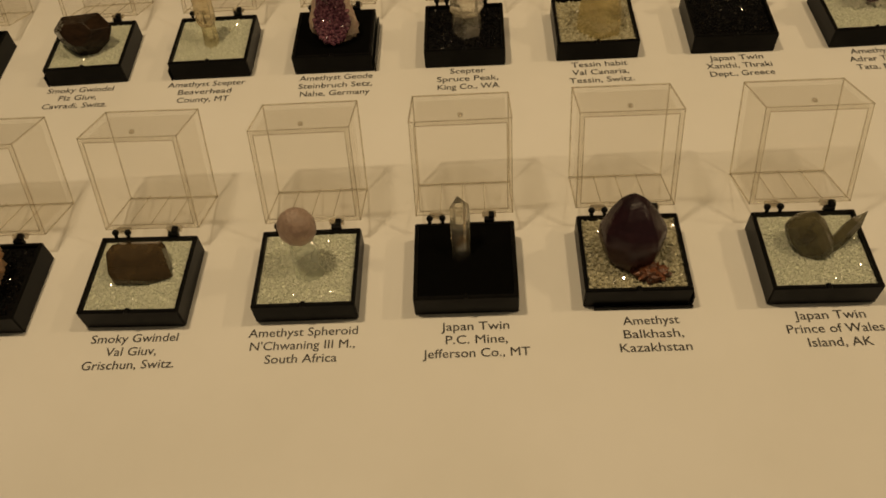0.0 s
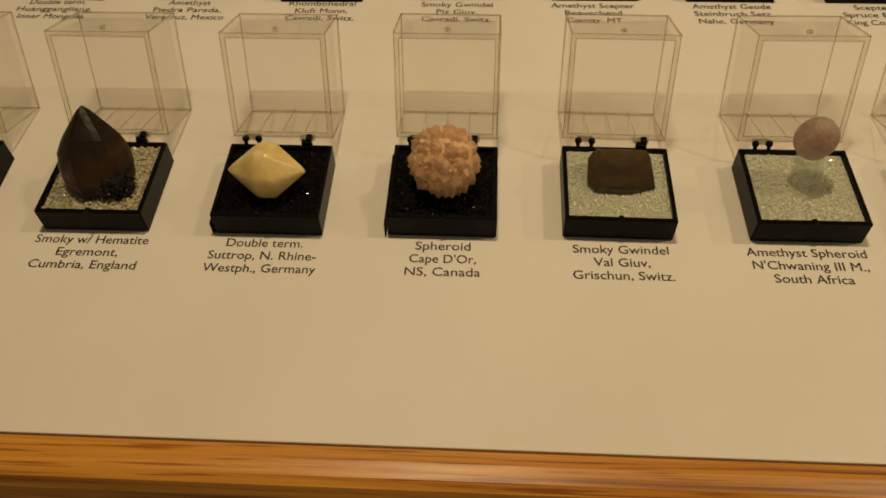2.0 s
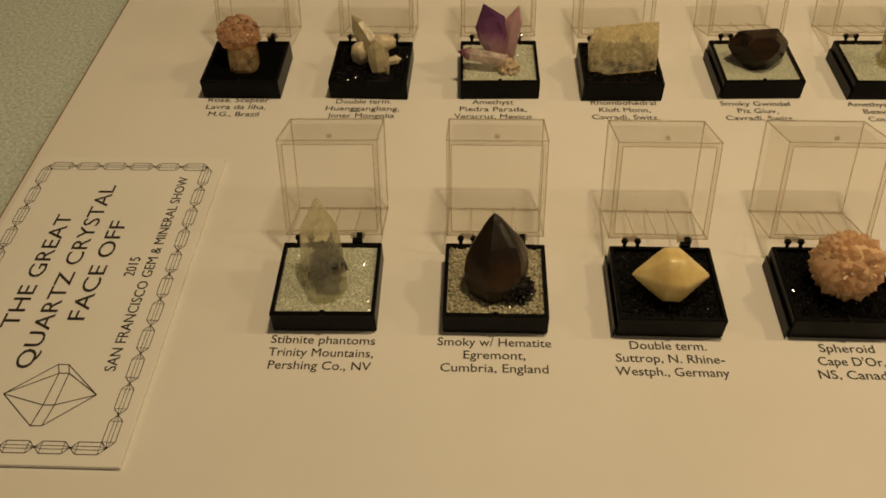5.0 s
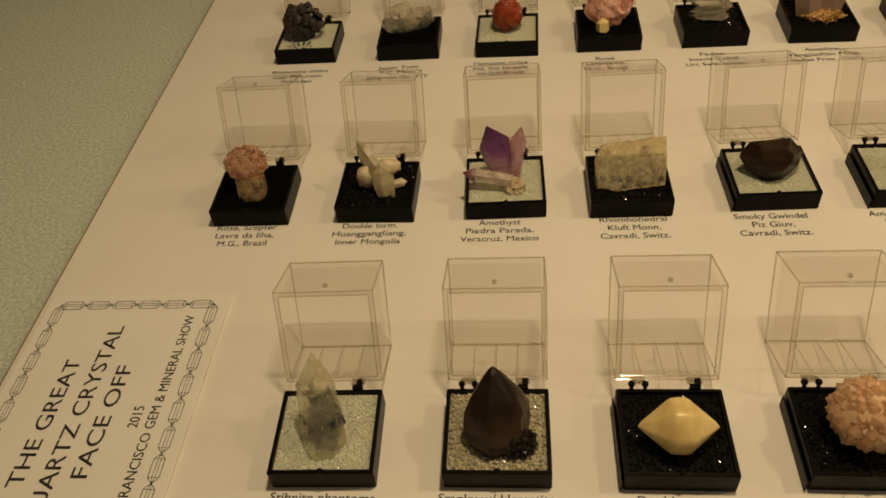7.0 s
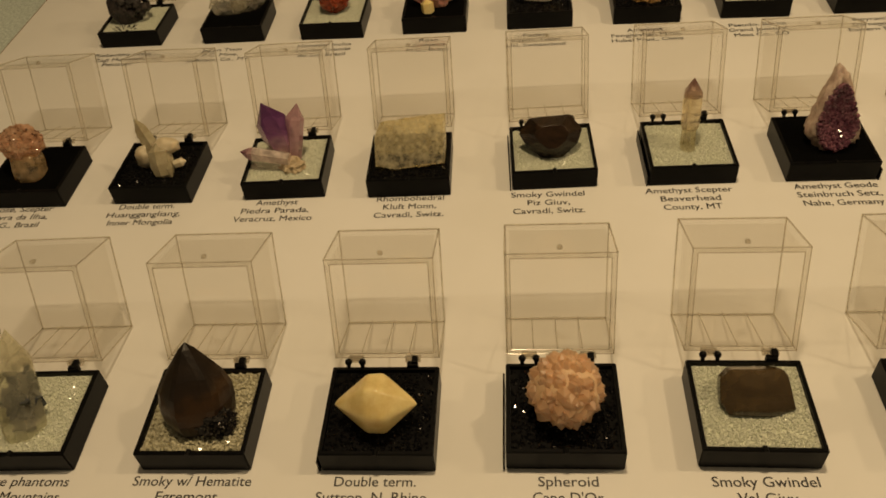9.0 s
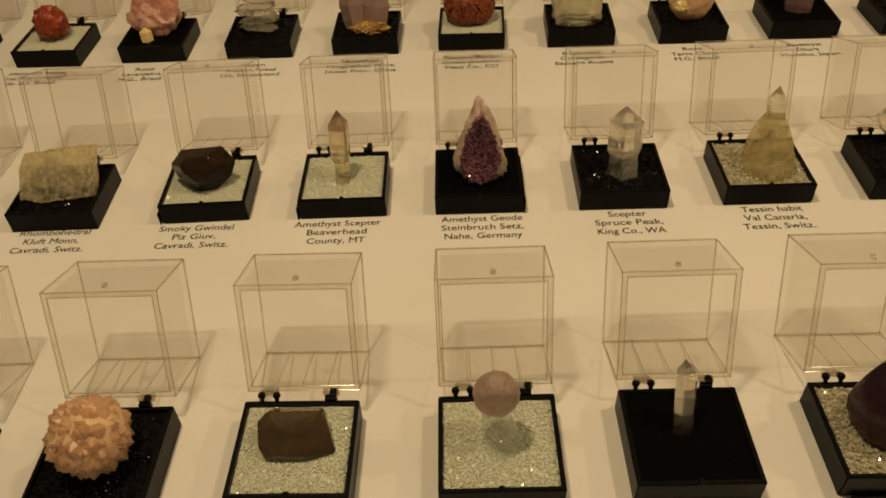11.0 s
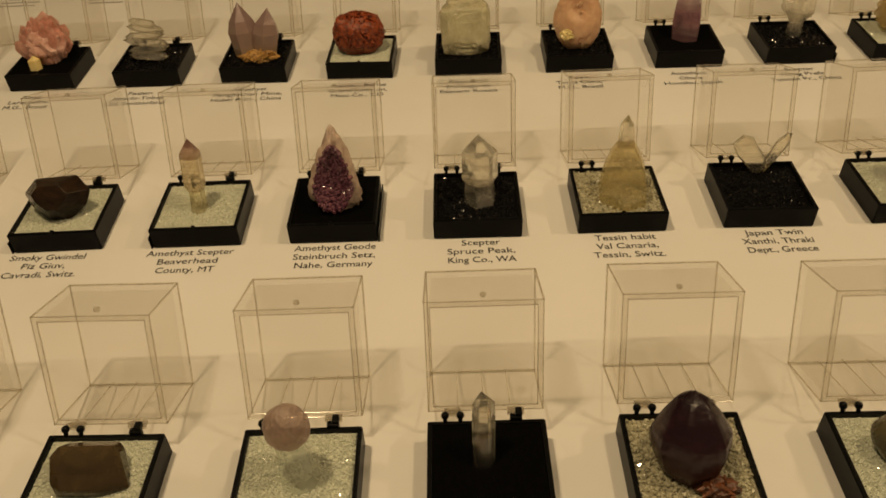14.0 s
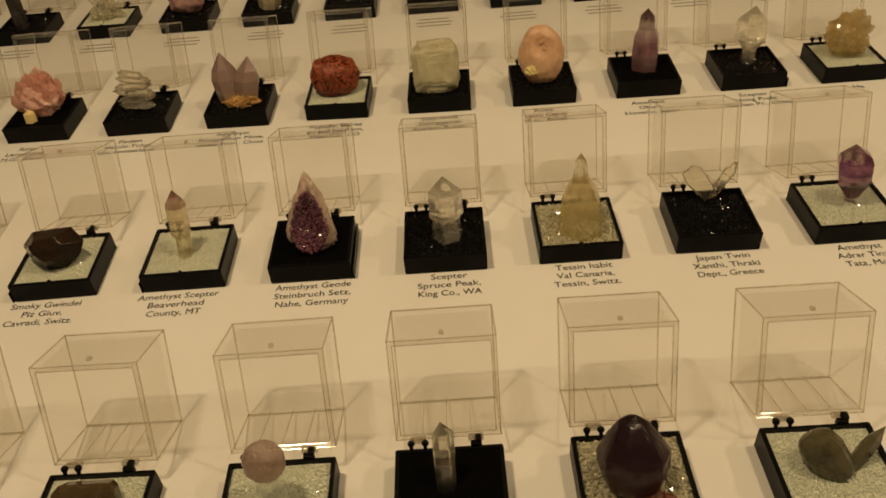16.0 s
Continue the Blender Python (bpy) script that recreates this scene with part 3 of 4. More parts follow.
def ring_crystal(bm, m, rings, tip, base=None, n=6, squash=1.0, seed=0, jitter=0.06):
    """A prism from rings (height, radius), with an apex at height tip (and one at base); m places it."""
    rnd = random.Random(seed)
    ang = [2 * math.pi * (i + rnd.uniform(-jitter, jitter) * 1.5) / n for i in range(n)]
    rad = [1 + rnd.uniform(-jitter, jitter) * 1.6 for _ in range(n)]
    loops = []
    for z, r in rings:
        loops.append([bm.verts.new(m @ Vector((math.cos(a) * r * k, math.sin(a) * r * k * squash, z + rnd.uniform(-1, 1) * r * jitter))) for a, k in zip(ang, rad)])
    for a, b in zip(loops, loops[1:]):
        for i in range(n):
            bm.faces.new((a[i], a[(i + 1) % n], b[(i + 1) % n], b[i]))
    r = rings[-1][1]
    if tip is not None:
        t = bm.verts.new(m @ Vector((r * rnd.uniform(-0.12, 0.12), r * squash * rnd.uniform(-0.12, 0.12), tip)))
        for i in range(n):
            bm.faces.new((loops[-1][i], loops[-1][(i + 1) % n], t))
    else:
        bm.faces.new(loops[-1])
    if base is not None:
        t = bm.verts.new(m @ Vector((0, 0, base)))
        for i in range(n):
            bm.faces.new((loops[0][(i + 1) % n], loops[0][i], t))
    else:
        bm.faces.new(loops[0][::-1])
    return bm


def lump(bm, m, size, seed, rough=0.18, freq=2.2, sub=4, fine=0.05, flat=0.0):
    """An uneven pebble: a sphere pushed in and out by noise, size along three axes."""
    g = bmesh.ops.create_icosphere(bm, subdivisions=sub, radius=1.0)["verts"]
    off = Vector((seed * 3.7, seed * 1.3, seed * 2.1))
    for v in g:
        d = v.co.normalized()
        k = 1 + rough * noise.noise(d * freq + off) * 1.6 + fine * noise.noise(d * freq * 5 + off) * 1.6
        q = d * k
        if flat:
            q = Vector([math.copysign(abs(c) ** (1 - flat), c) for c in q])
        v.co = m @ Vector((q.x * size[0], q.y * size[1], q.z * size[2]))
    return bm


def soften(bm, cuts, rounds):
    """Wears the edges of a faceted solid round."""
    for _ in range(cuts):
        bmesh.ops.subdivide_edges(bm, edges=list(bm.edges), cuts=1, use_grid_fill=True)
    bmesh.ops.triangulate(bm, faces=list(bm.faces))
    for _ in range(rounds):
        bmesh.ops.smooth_vert(bm, verts=list(bm.verts), factor=0.5, use_axis_x=True, use_axis_y=True, use_axis_z=True)


def point_parts(m, size, count, r, length, seed, up, material, n=6):
    """The same points as shards(), each one a part of its own."""
    out = []
    for i in range(count):
        b = bmesh.new()
        shards(b, m, size, count, r, length, seed, up, n, only=i)
        if b.verts:
            out.append(("point", b, material, False, ""))
        else:
            b.free()
    return out


def shards(bm, m, size, count, r, length, seed, up=-0.6, n=5, only=None):
    """Small pointed crystals that stand out all over an ellipsoid."""
    rnd = random.Random(seed)
    for i in range(count):
        z = 1 - 2 * (i + 0.5) / count
        if z < up:
            continue
        if only is not None:
            if i != only:
                continue
            rnd = random.Random(seed * 1000 + i)
        a = i * 2.39996
        d = Vector((math.cos(a) * math.sqrt(1 - z * z), math.sin(a) * math.sqrt(1 - z * z), z))
        d = (d + Vector((rnd.uniform(-1, 1), rnd.uniform(-1, 1), rnd.uniform(-1, 1))) * 0.14).normalized()
        c = Vector((d.x * size[0], d.y * size[1], d.z * size[2]))
        k = rnd.uniform(0.7, 1.25)
        mm = m @ Matrix.Translation(c * 0.86) @ d.to_track_quat("Z", "Y").to_matrix().to_4x4() @ Matrix.Rotation(rnd.uniform(0, 6), 4, "Z")
        ring_crystal(bm, mm, ((0, r * k), (length * 0.45 * k, r * k * 0.9)), length * k, n=n, seed=seed + i)
    return bm


def slab(m, outline, half, inset=0.86):
    """A flat crystal from its outline in millimetres (across, up), bevelled towards both faces."""
    b = bmesh.new()
    cx, cz = sum(p[0] for p in outline) / len(outline), sum(p[1] for p in outline) / len(outline)
    for y, k in ((-half, inset), (0, 1), (half, inset)):
        for x, z in outline:
            b.verts.new(m @ Vector(((cx + (x - cx) * k) / 1000, y, (cz + (z - cz) * k) / 1000)))
    bmesh.ops.convex_hull(b, input=list(b.verts))
    return b


def lean(x=0.0, y=0.0, z=0.0, back=0.0, side=0.0, turn=0.0):
    """A place over the bed of the box; leaning back and to its right, in degrees, after a turn about its own axis."""
    return Matrix.Translation((x, y, z)) @ Matrix.Rotation(radians(side), 4, "Y") @ Matrix.Rotation(radians(-back), 4, "X") @ Matrix.Rotation(radians(turn), 4, "Z")


def mineral(col, row, name, label, pieces, dx=0.0, dy=0.0, z=0.0):
    """pieces: (part name, bmesh, material, smooth, part label). One piece makes a plain mesh, several an Empty with parts."""
    ox, oy = box_offset(col, row)
    at = Matrix.Translation((col * PITCH + ox + dx, row * ROW + (D0 + D1) / 2 + oy + dy, 0.0064 + z))
    for _, b, *_ in pieces:
        bmesh.ops.recalc_face_normals(b, faces=b.faces)
    if len(pieces) == 1:
        root = part(name, pieces[0][1], pieces[0][2], None, "", pieces[0][3])
    else:
        root = new(name)
        for pn, b, mat, sm, lab in pieces:
            part(pn, b, mat, root, lab, sm)
    root.matrix_basis = at
    return tagged(root, label, "mineral", "mineral specimens in boxes")


B = bmesh.new

# row by the rail
M = lean(0.0008, -0.006, -0.001, 36, -8, 10)
mineral(0, 0, "quartz_crystal", "pale translucent quartz point with dark needles inside",
        [("crystal", ring_crystal(B(), M, ((-0.001, 0.0052), (0.003, 0.0070), (0.014, 0.0068), (0.0218, 0.0060)), 0.0312, seed=3, squash=0.8),
          crystal_glass("pale_phantom_quartz", (0.96, 0.94, 0.83), (0.80, 0.77, 0.58), 0.28, 0.86, ior=1.3, scale=160), False, ""),
         ("inclusion", lump(shards(B(), M @ Matrix.Translation((0.0012, 0, 0.0105)), (0.0026, 0.0026, 0.0045), 40, 0.0006, 0.0022, 4, up=-2), M @ Matrix.Translation((0.001, 0, 0.0105)), (0.0045, 0.0038, 0.0070), 5, 0.5, 3, 3),
          surface("dark_needles", (0.015, 0.018, 0.022), (0.07, 0.08, 0.09), scale=900, rough=0.4), False, "dark grey mineral inside the crystal")])

M = lean(0.0000, -0.0038, -0.001, 26, 0, 20)
smoky = ring_crystal(B(), M, ((-0.002, 0.0048), (0.001, 0.0080), (0.0045, 0.0100), (0.0085, 0.0104), (0.0125, 0.0101), (0.0168, 0.0080)), 0.0272, seed=8, squash=0.9, jitter=0.03)
soften(smoky, 2, 1)
mineral(1, 0, "smoky_quartz", "dark brown smoky quartz point with a black sparkling foot",
        [("crystal", smoky,
          graded("smoky_brown", ((0.0, (0.014, 0.009, 0.006)), (0.4, (0.058, 0.030, 0.012)), (0.62, (0.024, 0.015, 0.009)), (1.0, (0.009, 0.007, 0.005))), 0, 0.024, trans=0.25, rough=0.3, wander=0.45, scale=140.0), False, ""),
         ("crust", shards(lump(B(), lean(0.0056, -0.0052, 0.0034), (0.0056, 0.0042, 0.0042), 4, 0.3, 3, 3), lean(0.0056, -0.0052, 0.0034), (0.0060, 0.0044, 0.0044), 90, 0.0006, 0.0014, 9),
          surface("black_hematite", (0.012, 0.011, 0.011), (0.05, 0.045, 0.04), scale=1500, rough=0.15, metal=0.6), False, "black metallic crystals")])

M = Matrix.Translation((-0.0002, -0.0024, 0.0078)) @ Matrix.Rotation(radians(90), 4, "Y") @ Matrix.Rotation(radians(12), 4, "Z")
b = ring_crystal(B(), M, ((-0.0100, 0.0015), (-0.0021, 0.0081), (0.0023, 0.0083), (0.0100, 0.0015)), 0.0113, base=-0.0113, seed=12, jitter=0.045)
soften(b, 3, 4)
mineral(2, 0, "quartz_bipyramid", "cream-yellow doubly pointed quartz lying on black grains", [("crystal", b, CREAM, True, "")])

M = Matrix.Translation((0.0004, -0.0002, 0.0100))
ROSE = surface("pinkish_beige_quartz", (0.74, 0.52, 0.32), (0.64, 0.43, 0.25), scale=260, rough=0.4, bump=0.15, sss=0.3, spec=0.3, sss_radius=0.003)
MILKY = crystal_glass("milky_pink_quartz", (0.96, 0.85, 0.70), (0.85, 0.635, 0.41), 0.56, 0.5, ior=1.3, rough=0.35, bump=0.05, lo=0.0, hi=1.0)
mineral(3, 0, "quartz_spheroid", "pinkish-beige ball of short quartz points on black grains",
        [("core", lump(B(), M, (0.0093, 0.0093, 0.0090), 2, 0.03, 2, 4), ROSE, True, ""),
         *point_parts(M, (0.0091, 0.0091, 0.0089), 240, 0.0019, 0.0027, 5, -0.9, MILKY, n=6)])

M = lean(-0.0004, -0.0020, -0.0005, 44, 3) @ Matrix.Diagonal((0.97, 1.0, 0.88, 1.0))
b = B()
prof = [(-0.0090, 0.0036), (-0.0068, 0.0), (0.0050, -0.0003), (0.0114, 0.0020), (0.0088, 0.0124), (0.0074, 0.0142), (-0.0066, 0.0138), (-0.0092, 0.0108)]
fr = [b.verts.new(M @ Vector((x, -0.0022 + (0.0008 if i in (0, 3, 7) else 0), z))) for i, (x, z) in enumerate(prof)]
bk = [b.verts.new(M @ Vector((x * 0.94, 0.0032, z))) for x, z in prof]
mid = [b.verts.new(M @ Vector(p)) for p in ((-0.003, -0.0042, 0.0088), (0.0032, -0.0042, 0.0084), (0.0040, -0.0040, 0.0016), (-0.0046, -0.0040, 0.0018))]
for i in range(8):
    b.faces.new((fr[i], bk[i], bk[(i + 1) % 8], fr[(i + 1) % 8]))
b.faces.new(bk)
for f in ((fr[1], fr[2], mid[2], mid[3]), (fr[2], fr[3], mid[2]), (fr[3], fr[4], mid[1], mid[2]), (fr[4], fr[5], mid[1]), (fr[5], fr[6], mid[0], mid[1]), (fr[6], fr[7], mid[0]), (fr[7], fr[0], mid[3], mid[0]), (fr[0], fr[1], mid[3]), mid):
    b.faces.new(f)
bmesh.ops.bevel(b, geom=list(b.edges), offset=0.0003, segments=1, affect="EDGES")
SMOKY = surface("olive_smoky_quartz", (0.115, 0.076, 0.034), (0.060, 0.040, 0.018), scale=130, rough=0.14, bump=0.12, trans=0.35)
mineral(4, 0, "smoky_gwindel", "flat olive-brown smoky quartz plate on white grains", [("crystal", b, SMOKY, False, "")])

# the post's pale green haze lightens and tints the ball's shadow on the grains
mineral(5, 0, "amethyst_spheroid", "mauve round amethyst disc on a clear greenish post, its haze paling the ball's shadow",
        [("ball", lump(B(), Matrix.Translation((-0.0006, 0.0036, 0.0164)), (0.0057, 0.0050, 0.0065), 3, 0.03, 2, 5, 0.035), crystal_glass("mauve_amethyst", (0.86, 0.76, 0.69), (0.52, 0.40, 0.34), 0.64, 0.9, rough=0.45, bump=0.5, bump_scale=1500, lo=0.0, hi=1.0), True, ""),
         ("post", rod(B(), (0.0010, -0.0002, -0.001), (-0.0006, 0.0026, 0.0105), 0.0052, 0.0036, 24), clear_plastic("clear_post_shadow_haze", (0.985, 0.995, 0.978), 0.26, 0.05, 0.02, 0.1, (0.92, 0.97, 0.88)), True, "clear greenish post, its haze paling the ball's shadow")])

M = lean(-0.0012, 0.0008, -0.001, 24, 0, 15) @ Matrix.Diagonal((0.88, 0.88, 0.95, 1.0))
mineral(6, 0, "clear_quartz_crystal", "small clear quartz point standing on a black insert",
        [("crystal", ring_crystal(B(), M, ((0, 0.0030), (0.0100, 0.0034), (0.0190, 0.0034)), 0.0224, seed=21, squash=0.7), CLEAR, False, "")], z=0.0012)

M = lean(-0.0008, -0.0026, -0.001, 24, 0, 2) @ Matrix.Diagonal((0.96, 0.96, 1.07, 1.0))
gem_body = ring_crystal(B(), M, ((-0.001, 0.0050), (0.0032, 0.0086), (0.0080, 0.0104), (0.0112, 0.0104), (0.0162, 0.0072), (0.0196, 0.0040)), 0.0218, seed=31, n=7, jitter=0.05)
soften(gem_body, 2, 1)
mineral(7, 0, "amethyst_crystal", "large dark purple amethyst point with a rusty foot",
        [("crystal", gem_body,
          graded("dark_amethyst", ((0.0, (0.11, 0.046, 0.032)), (0.35, (0.050, 0.018, 0.022)), (0.7, (0.030, 0.011, 0.018)), (1.0, (0.018, 0.008, 0.012))), 0, 0.022, trans=0.35, rough=0.24, bump=0.25), False, ""),
         ("rusty_foot", shards(lump(B(), lean(0.0044, -0.0085, 0.0018), (0.0048, 0.0030, 0.0024), 6, 0.35, 3, 3), lean(0.0044, -0.0085, 0.0016), (0.0048, 0.003, 0.0024), 26, 0.0007, 0.0016, 3), surface("rust_brown", (0.20, 0.065, 0.022), (0.05, 0.022, 0.013), scale=500, rough=0.4, bump=0.4), False, "rusty brown crystals at the foot")])

OLIVE = surface("olive_quartz", (0.17, 0.15, 0.08), (0.095, 0.082, 0.042), scale=180, rough=0.12, bump=0.2, trans=0.4)
barrel = ring_crystal(B(), lean(0.0016, -0.001, -0.001, 25, -34, 0), ((0, 0.0040), (0.003, 0.0056), (0.0105, 0.0060), (0.0138, 0.0050)), 0.0152, n=10, seed=41, squash=0.85, jitter=0.03)
soften(barrel, 1, 1)
mineral(8, 0, "twin_quartz", "olive-green twinned quartz crystals joined in a V",
        [("left_crystal", barrel, OLIVE, False, ""),
         ("right_crystal", ring_crystal(B(), lean(0.0022, -0.001, -0.001, 25, 48, 0), ((0, 0.0026), (0.010, 0.0030), (0.0135, 0.0026)), 0.0180, seed=42, squash=0.6), OLIVE, False, "")])

# second row
M = lean(0, -0.0045, 0, 24, -2)
PINKCAP = crystal_glass("pinkish_crusted_quartz", (0.95, 0.80, 0.64), (0.84, 0.58, 0.39), 0.6, 0.5, rough=0.08, bump=0.4)
mineral(-1, 1, "rose_scepter", "pinkish lumpy rose quartz cap on a beige stem",
        [("stem", lump(B(), M @ Matrix.Translation((0.0004, 0, 0.0048)), (0.0056, 0.0050, 0.0064), 7, 0.06, 2, 4, 0.03, 0.45), crystal_glass("beige_stem", (0.96, 0.87, 0.66), (0.86, 0.64, 0.36), 0.42, 0.5, rough=0.06, bump=0.3), True, ""),
         ("cap", lump(B(), M @ Matrix.Translation((-0.0004, 0, 0.0146)), (0.0081, 0.0068, 0.0068), 9, 0.11, 2.6, 5, 0.06), PINKCAP, False, "pinkish crystal cap with rusty specks"),
         *point_parts(M @ Matrix.Translation((-0.0004, 0, 0.0148)), (0.0078, 0.0060, 0.0066), 20, 0.0024, 0.0021, 7, -0.4, PINKCAP),
         ("rusty_specks", shards(B(), M @ Matrix.Translation((0.0002, 0, 0.0150)), (0.0084, 0.0062, 0.0066), 110, 0.0006, 0.0014, 17, up=0.2), BROWN_ROCK, False, "rusty brown specks on the cap")])

PALE = surface("pale_olive_quartz", (0.60, 0.53, 0.35), (0.42, 0.36, 0.22), scale=220, rough=0.2, bump=0.25, trans=0.3, sss=0.2)
WAX = surface("waxy_white_quartz", (0.66, 0.58, 0.42), (0.52, 0.44, 0.29), scale=300, rough=0.35, bump=0.25, sss=0.3)
b = ring_crystal(B(), lean(0.0056, -0.0052, 0.0018, 36, -42, 0), ((0, 0.0030), (0.0045, 0.0040), (0.016, 0.0036), (0.020, 0.0030)), 0.0250, base=-0.0035, seed=51, squash=0.6)
mineral(0, 1, "quartz_cluster", "pale olive doubly pointed quartz crystals grown across each other",
        [("long_crystal", b, PALE, False, ""),
         ("short_crystal", ring_crystal(B(), lean(0.004, -0.006, 0.001, 30, -8, 30), ((0, 0.0034), (0.004, 0.0044), (0.009, 0.0042)), 0.0125, base=-0.002, seed=52, squash=0.7), PALE, False, ""),
         ("knob", lump(B(), Matrix.Translation((-0.0042, 0.001, 0.0045)), (0.0040, 0.0036, 0.0050), 4, 0.15, 2, 3), WAX, True, "waxy white knob"),
         ("knob", lump(B(), Matrix.Translation((0.0050, 0.0015, 0.0092)), (0.0054, 0.0034, 0.0032), 6, 0.15, 2, 3), WAX, True, "waxy white knob"),
         ("side_crystal", ring_crystal(B(), lean(0.0075, -0.002, 0.003, 10, 78, 0), ((0, 0.0016), (0.003, 0.0018)), 0.005, seed=53), WAX, False, "")])

AMETHYST = graded("purple_amethyst", ((0.0, (0.80, 0.62, 0.54)), (0.40, (0.58, 0.36, 0.44)), (0.7, (0.26, 0.10, 0.26)), (1.0, (0.15, 0.05, 0.17))), 0.0, 0.019, trans=0.55, rough=0.05)
mineral(1, 1, "amethyst_cluster", "three purple amethyst points on a small beige foot",
        [("left_point", ring_crystal(B(), lean(0.0010, 0.0, 0.002, 18, -20, 10) @ Matrix.Scale(1.14, 4), ((0, 0.0028), (0.008, 0.0056), (0.0140, 0.0054)), 0.0205, seed=61, squash=0.8), AMETHYST, False, ""),
         ("right_point", ring_crystal(B(), lean(0.0030, 0.0, 0.002, 18, 10, 10) @ Matrix.Scale(1.12, 4), ((0, 0.0026), (0.014, 0.0031)), 0.0195, seed=62), crystal_glass("pink_mauve_quartz", (0.93, 0.80, 0.86), (0.66, 0.42, 0.46), 0.5, 0.5, lo=0.0, hi=1.0), False, ""),
         # whitish haze colour stands for the bright highlights on this prism
         ("lying_point", ring_crystal(B(), lean(0.0030, -0.0050, 0.0054, 8, -84, 0), ((0, 0.0024), (0.0145, 0.0027)), None, seed=63), crystal_glass("pink_quartz_highlight_haze", (0.99, 0.94, 0.91), (1.0, 0.90, 0.85), 0.50, 0.4, ior=1.5), False, "clear pinkish prism, whitened for its glassy highlights"),
         ("lying_tip", ring_crystal(B(), lean(0.0030, -0.0050, 0.0054, 8, -84, 0), ((0.0146, 0.0027), (0.0160, 0.0026)), 0.0200, seed=63), graded("pale_lying_amethyst", ((0, (0.86, 0.72, 0.62)), (0.6, (0.82, 0.62, 0.58)), (1, (0.30, 0.08, 0.18))), 0.006, -0.017, axis="X", trans=0.6, rough=0.03), False, "purple tip"),
         ("foot", lump(shards(B(), lean(0.003, -0.005, 0.001), (0.004, 0.003, 0.003), 20, 0.001, 0.002, 5), lean(0.0032, -0.0045, 0.0012), (0.0046, 0.0036, 0.0036), 5, 0.3, 2.5, 3), BEIGE_ROCK, False, "beige rock foot")])

M = lean(0.0004, -0.0046, -0.0005, 38, 0)
b = B()
outline = [(-0.0130, 0.0012), (-0.0060, -0.0004), (0.0040, 0.0004), (0.0128, 0.0016), (0.0136, 0.0100), (0.0134, 0.0196), (0.0020, 0.0186), (-0.0108, 0.0172), (-0.0132, 0.0120)]
rn = random.Random(4)
for y, k in ((-0.0030, 0.97), (0.0045, 0.95)):
    for x, z in outline:
        b.verts.new(M @ Vector((x * k, y + rn.uniform(-0.0008, 0.0008), z)))
for x, z in outline:
    b.verts.new(M @ Vector((x * 1.02, 0.0006, z * 1.01)))
bmesh.ops.convex_hull(b, input=list(b.verts))
for _ in range(3):
    bmesh.ops.subdivide_edges(b, edges=list(b.edges), cuts=1, use_grid_fill=True)
for v in b.verts:
    v.co += Vector((0.3, 1, 0.5)) * 0.0006 * noise.noise(v.co * 700) + Vector((0, 0.6, 0.4)) * 0.0005 * noise.noise(v.co * 1900)
mineral(2, 1, "rhombohedral_quartz", "hazy grey-yellow block of quartz with rough faces",
        [("crystal", b, crystal_glass("hazy_rough_quartz", (0.97, 0.92, 0.74), (0.95, 0.86, 0.58), 0.38, 0.60, ior=1.35, rough=0.05, bump=0.9, bump_scale=700, scale=500, lo=0.30, hi=0.70), False, "")])

M = lean(-0.0002, -0.0050, -0.0002, 38, 0) @ Matrix.Diagonal((1.12, 1.0, 1.24, 1.0))
b = slab(M, ((-11.2, 8.4), (-7.4, 12.6), (6.0, 13.4), (10.2, 9.0), (8.6, 4.6), (3.0, 0.2), (-2.6, 0.0), (-8.6, 4.4)), 0.0068, 0.52)
bmesh.ops.bevel(b, geom=list(b.edges), offset=0.00025, segments=1, affect="EDGES")
DARK_SMOKY = surface("dark_smoky", (0.010, 0.007, 0.005), (0.036, 0.020, 0.011), scale=150, rough=0.14, bump=0.2, trans=0.1, stretch=(1, 1, 3), spec=0.18)
mineral(3, 1, "smoky_gwindel", "dark brown glossy smoky quartz lens on white grains",
        [("crystal", b, DARK_SMOKY, False, "")])

M = lean(-0.0004, -0.0022, -0.001, 14, 1, 25) @ Matrix.Diagonal((0.98, 0.98, 1.16, 1.0))
mineral(4, 1, "amethyst_scepter", "slender clear amethyst scepter with a purple tip",
        [("head", ring_crystal(B(), M, ((0.0080, 0.0028), (0.0095, 0.0037), (0.0185, 0.0037)), None, seed=81), crystal_glass("pale_scepter_quartz", (0.97, 0.92, 0.78), (0.90, 0.76, 0.50), 0.12, 0.35), False, "clear yellowish crystal head"),
         ("tip", ring_crystal(B(), M, ((0.01855, 0.0037), (0.0202, 0.0035)), 0.0245, seed=81), graded("pale_scepter", ((0, (0.90, 0.76, 0.46)), (0.7, (0.84, 0.68, 0.44)), (0.88, (0.62, 0.46, 0.38)), (1, (0.34, 0.20, 0.19))), 0.008, 0.024, trans=0.7, rough=0.05, wander=0.12), False, "purple tip"),
         ("stem", ring_crystal(B(), M, ((0, 0.0031), (0.0082, 0.0027)), None, seed=82), CLEAR_WARM, False, "yellowish stem")])

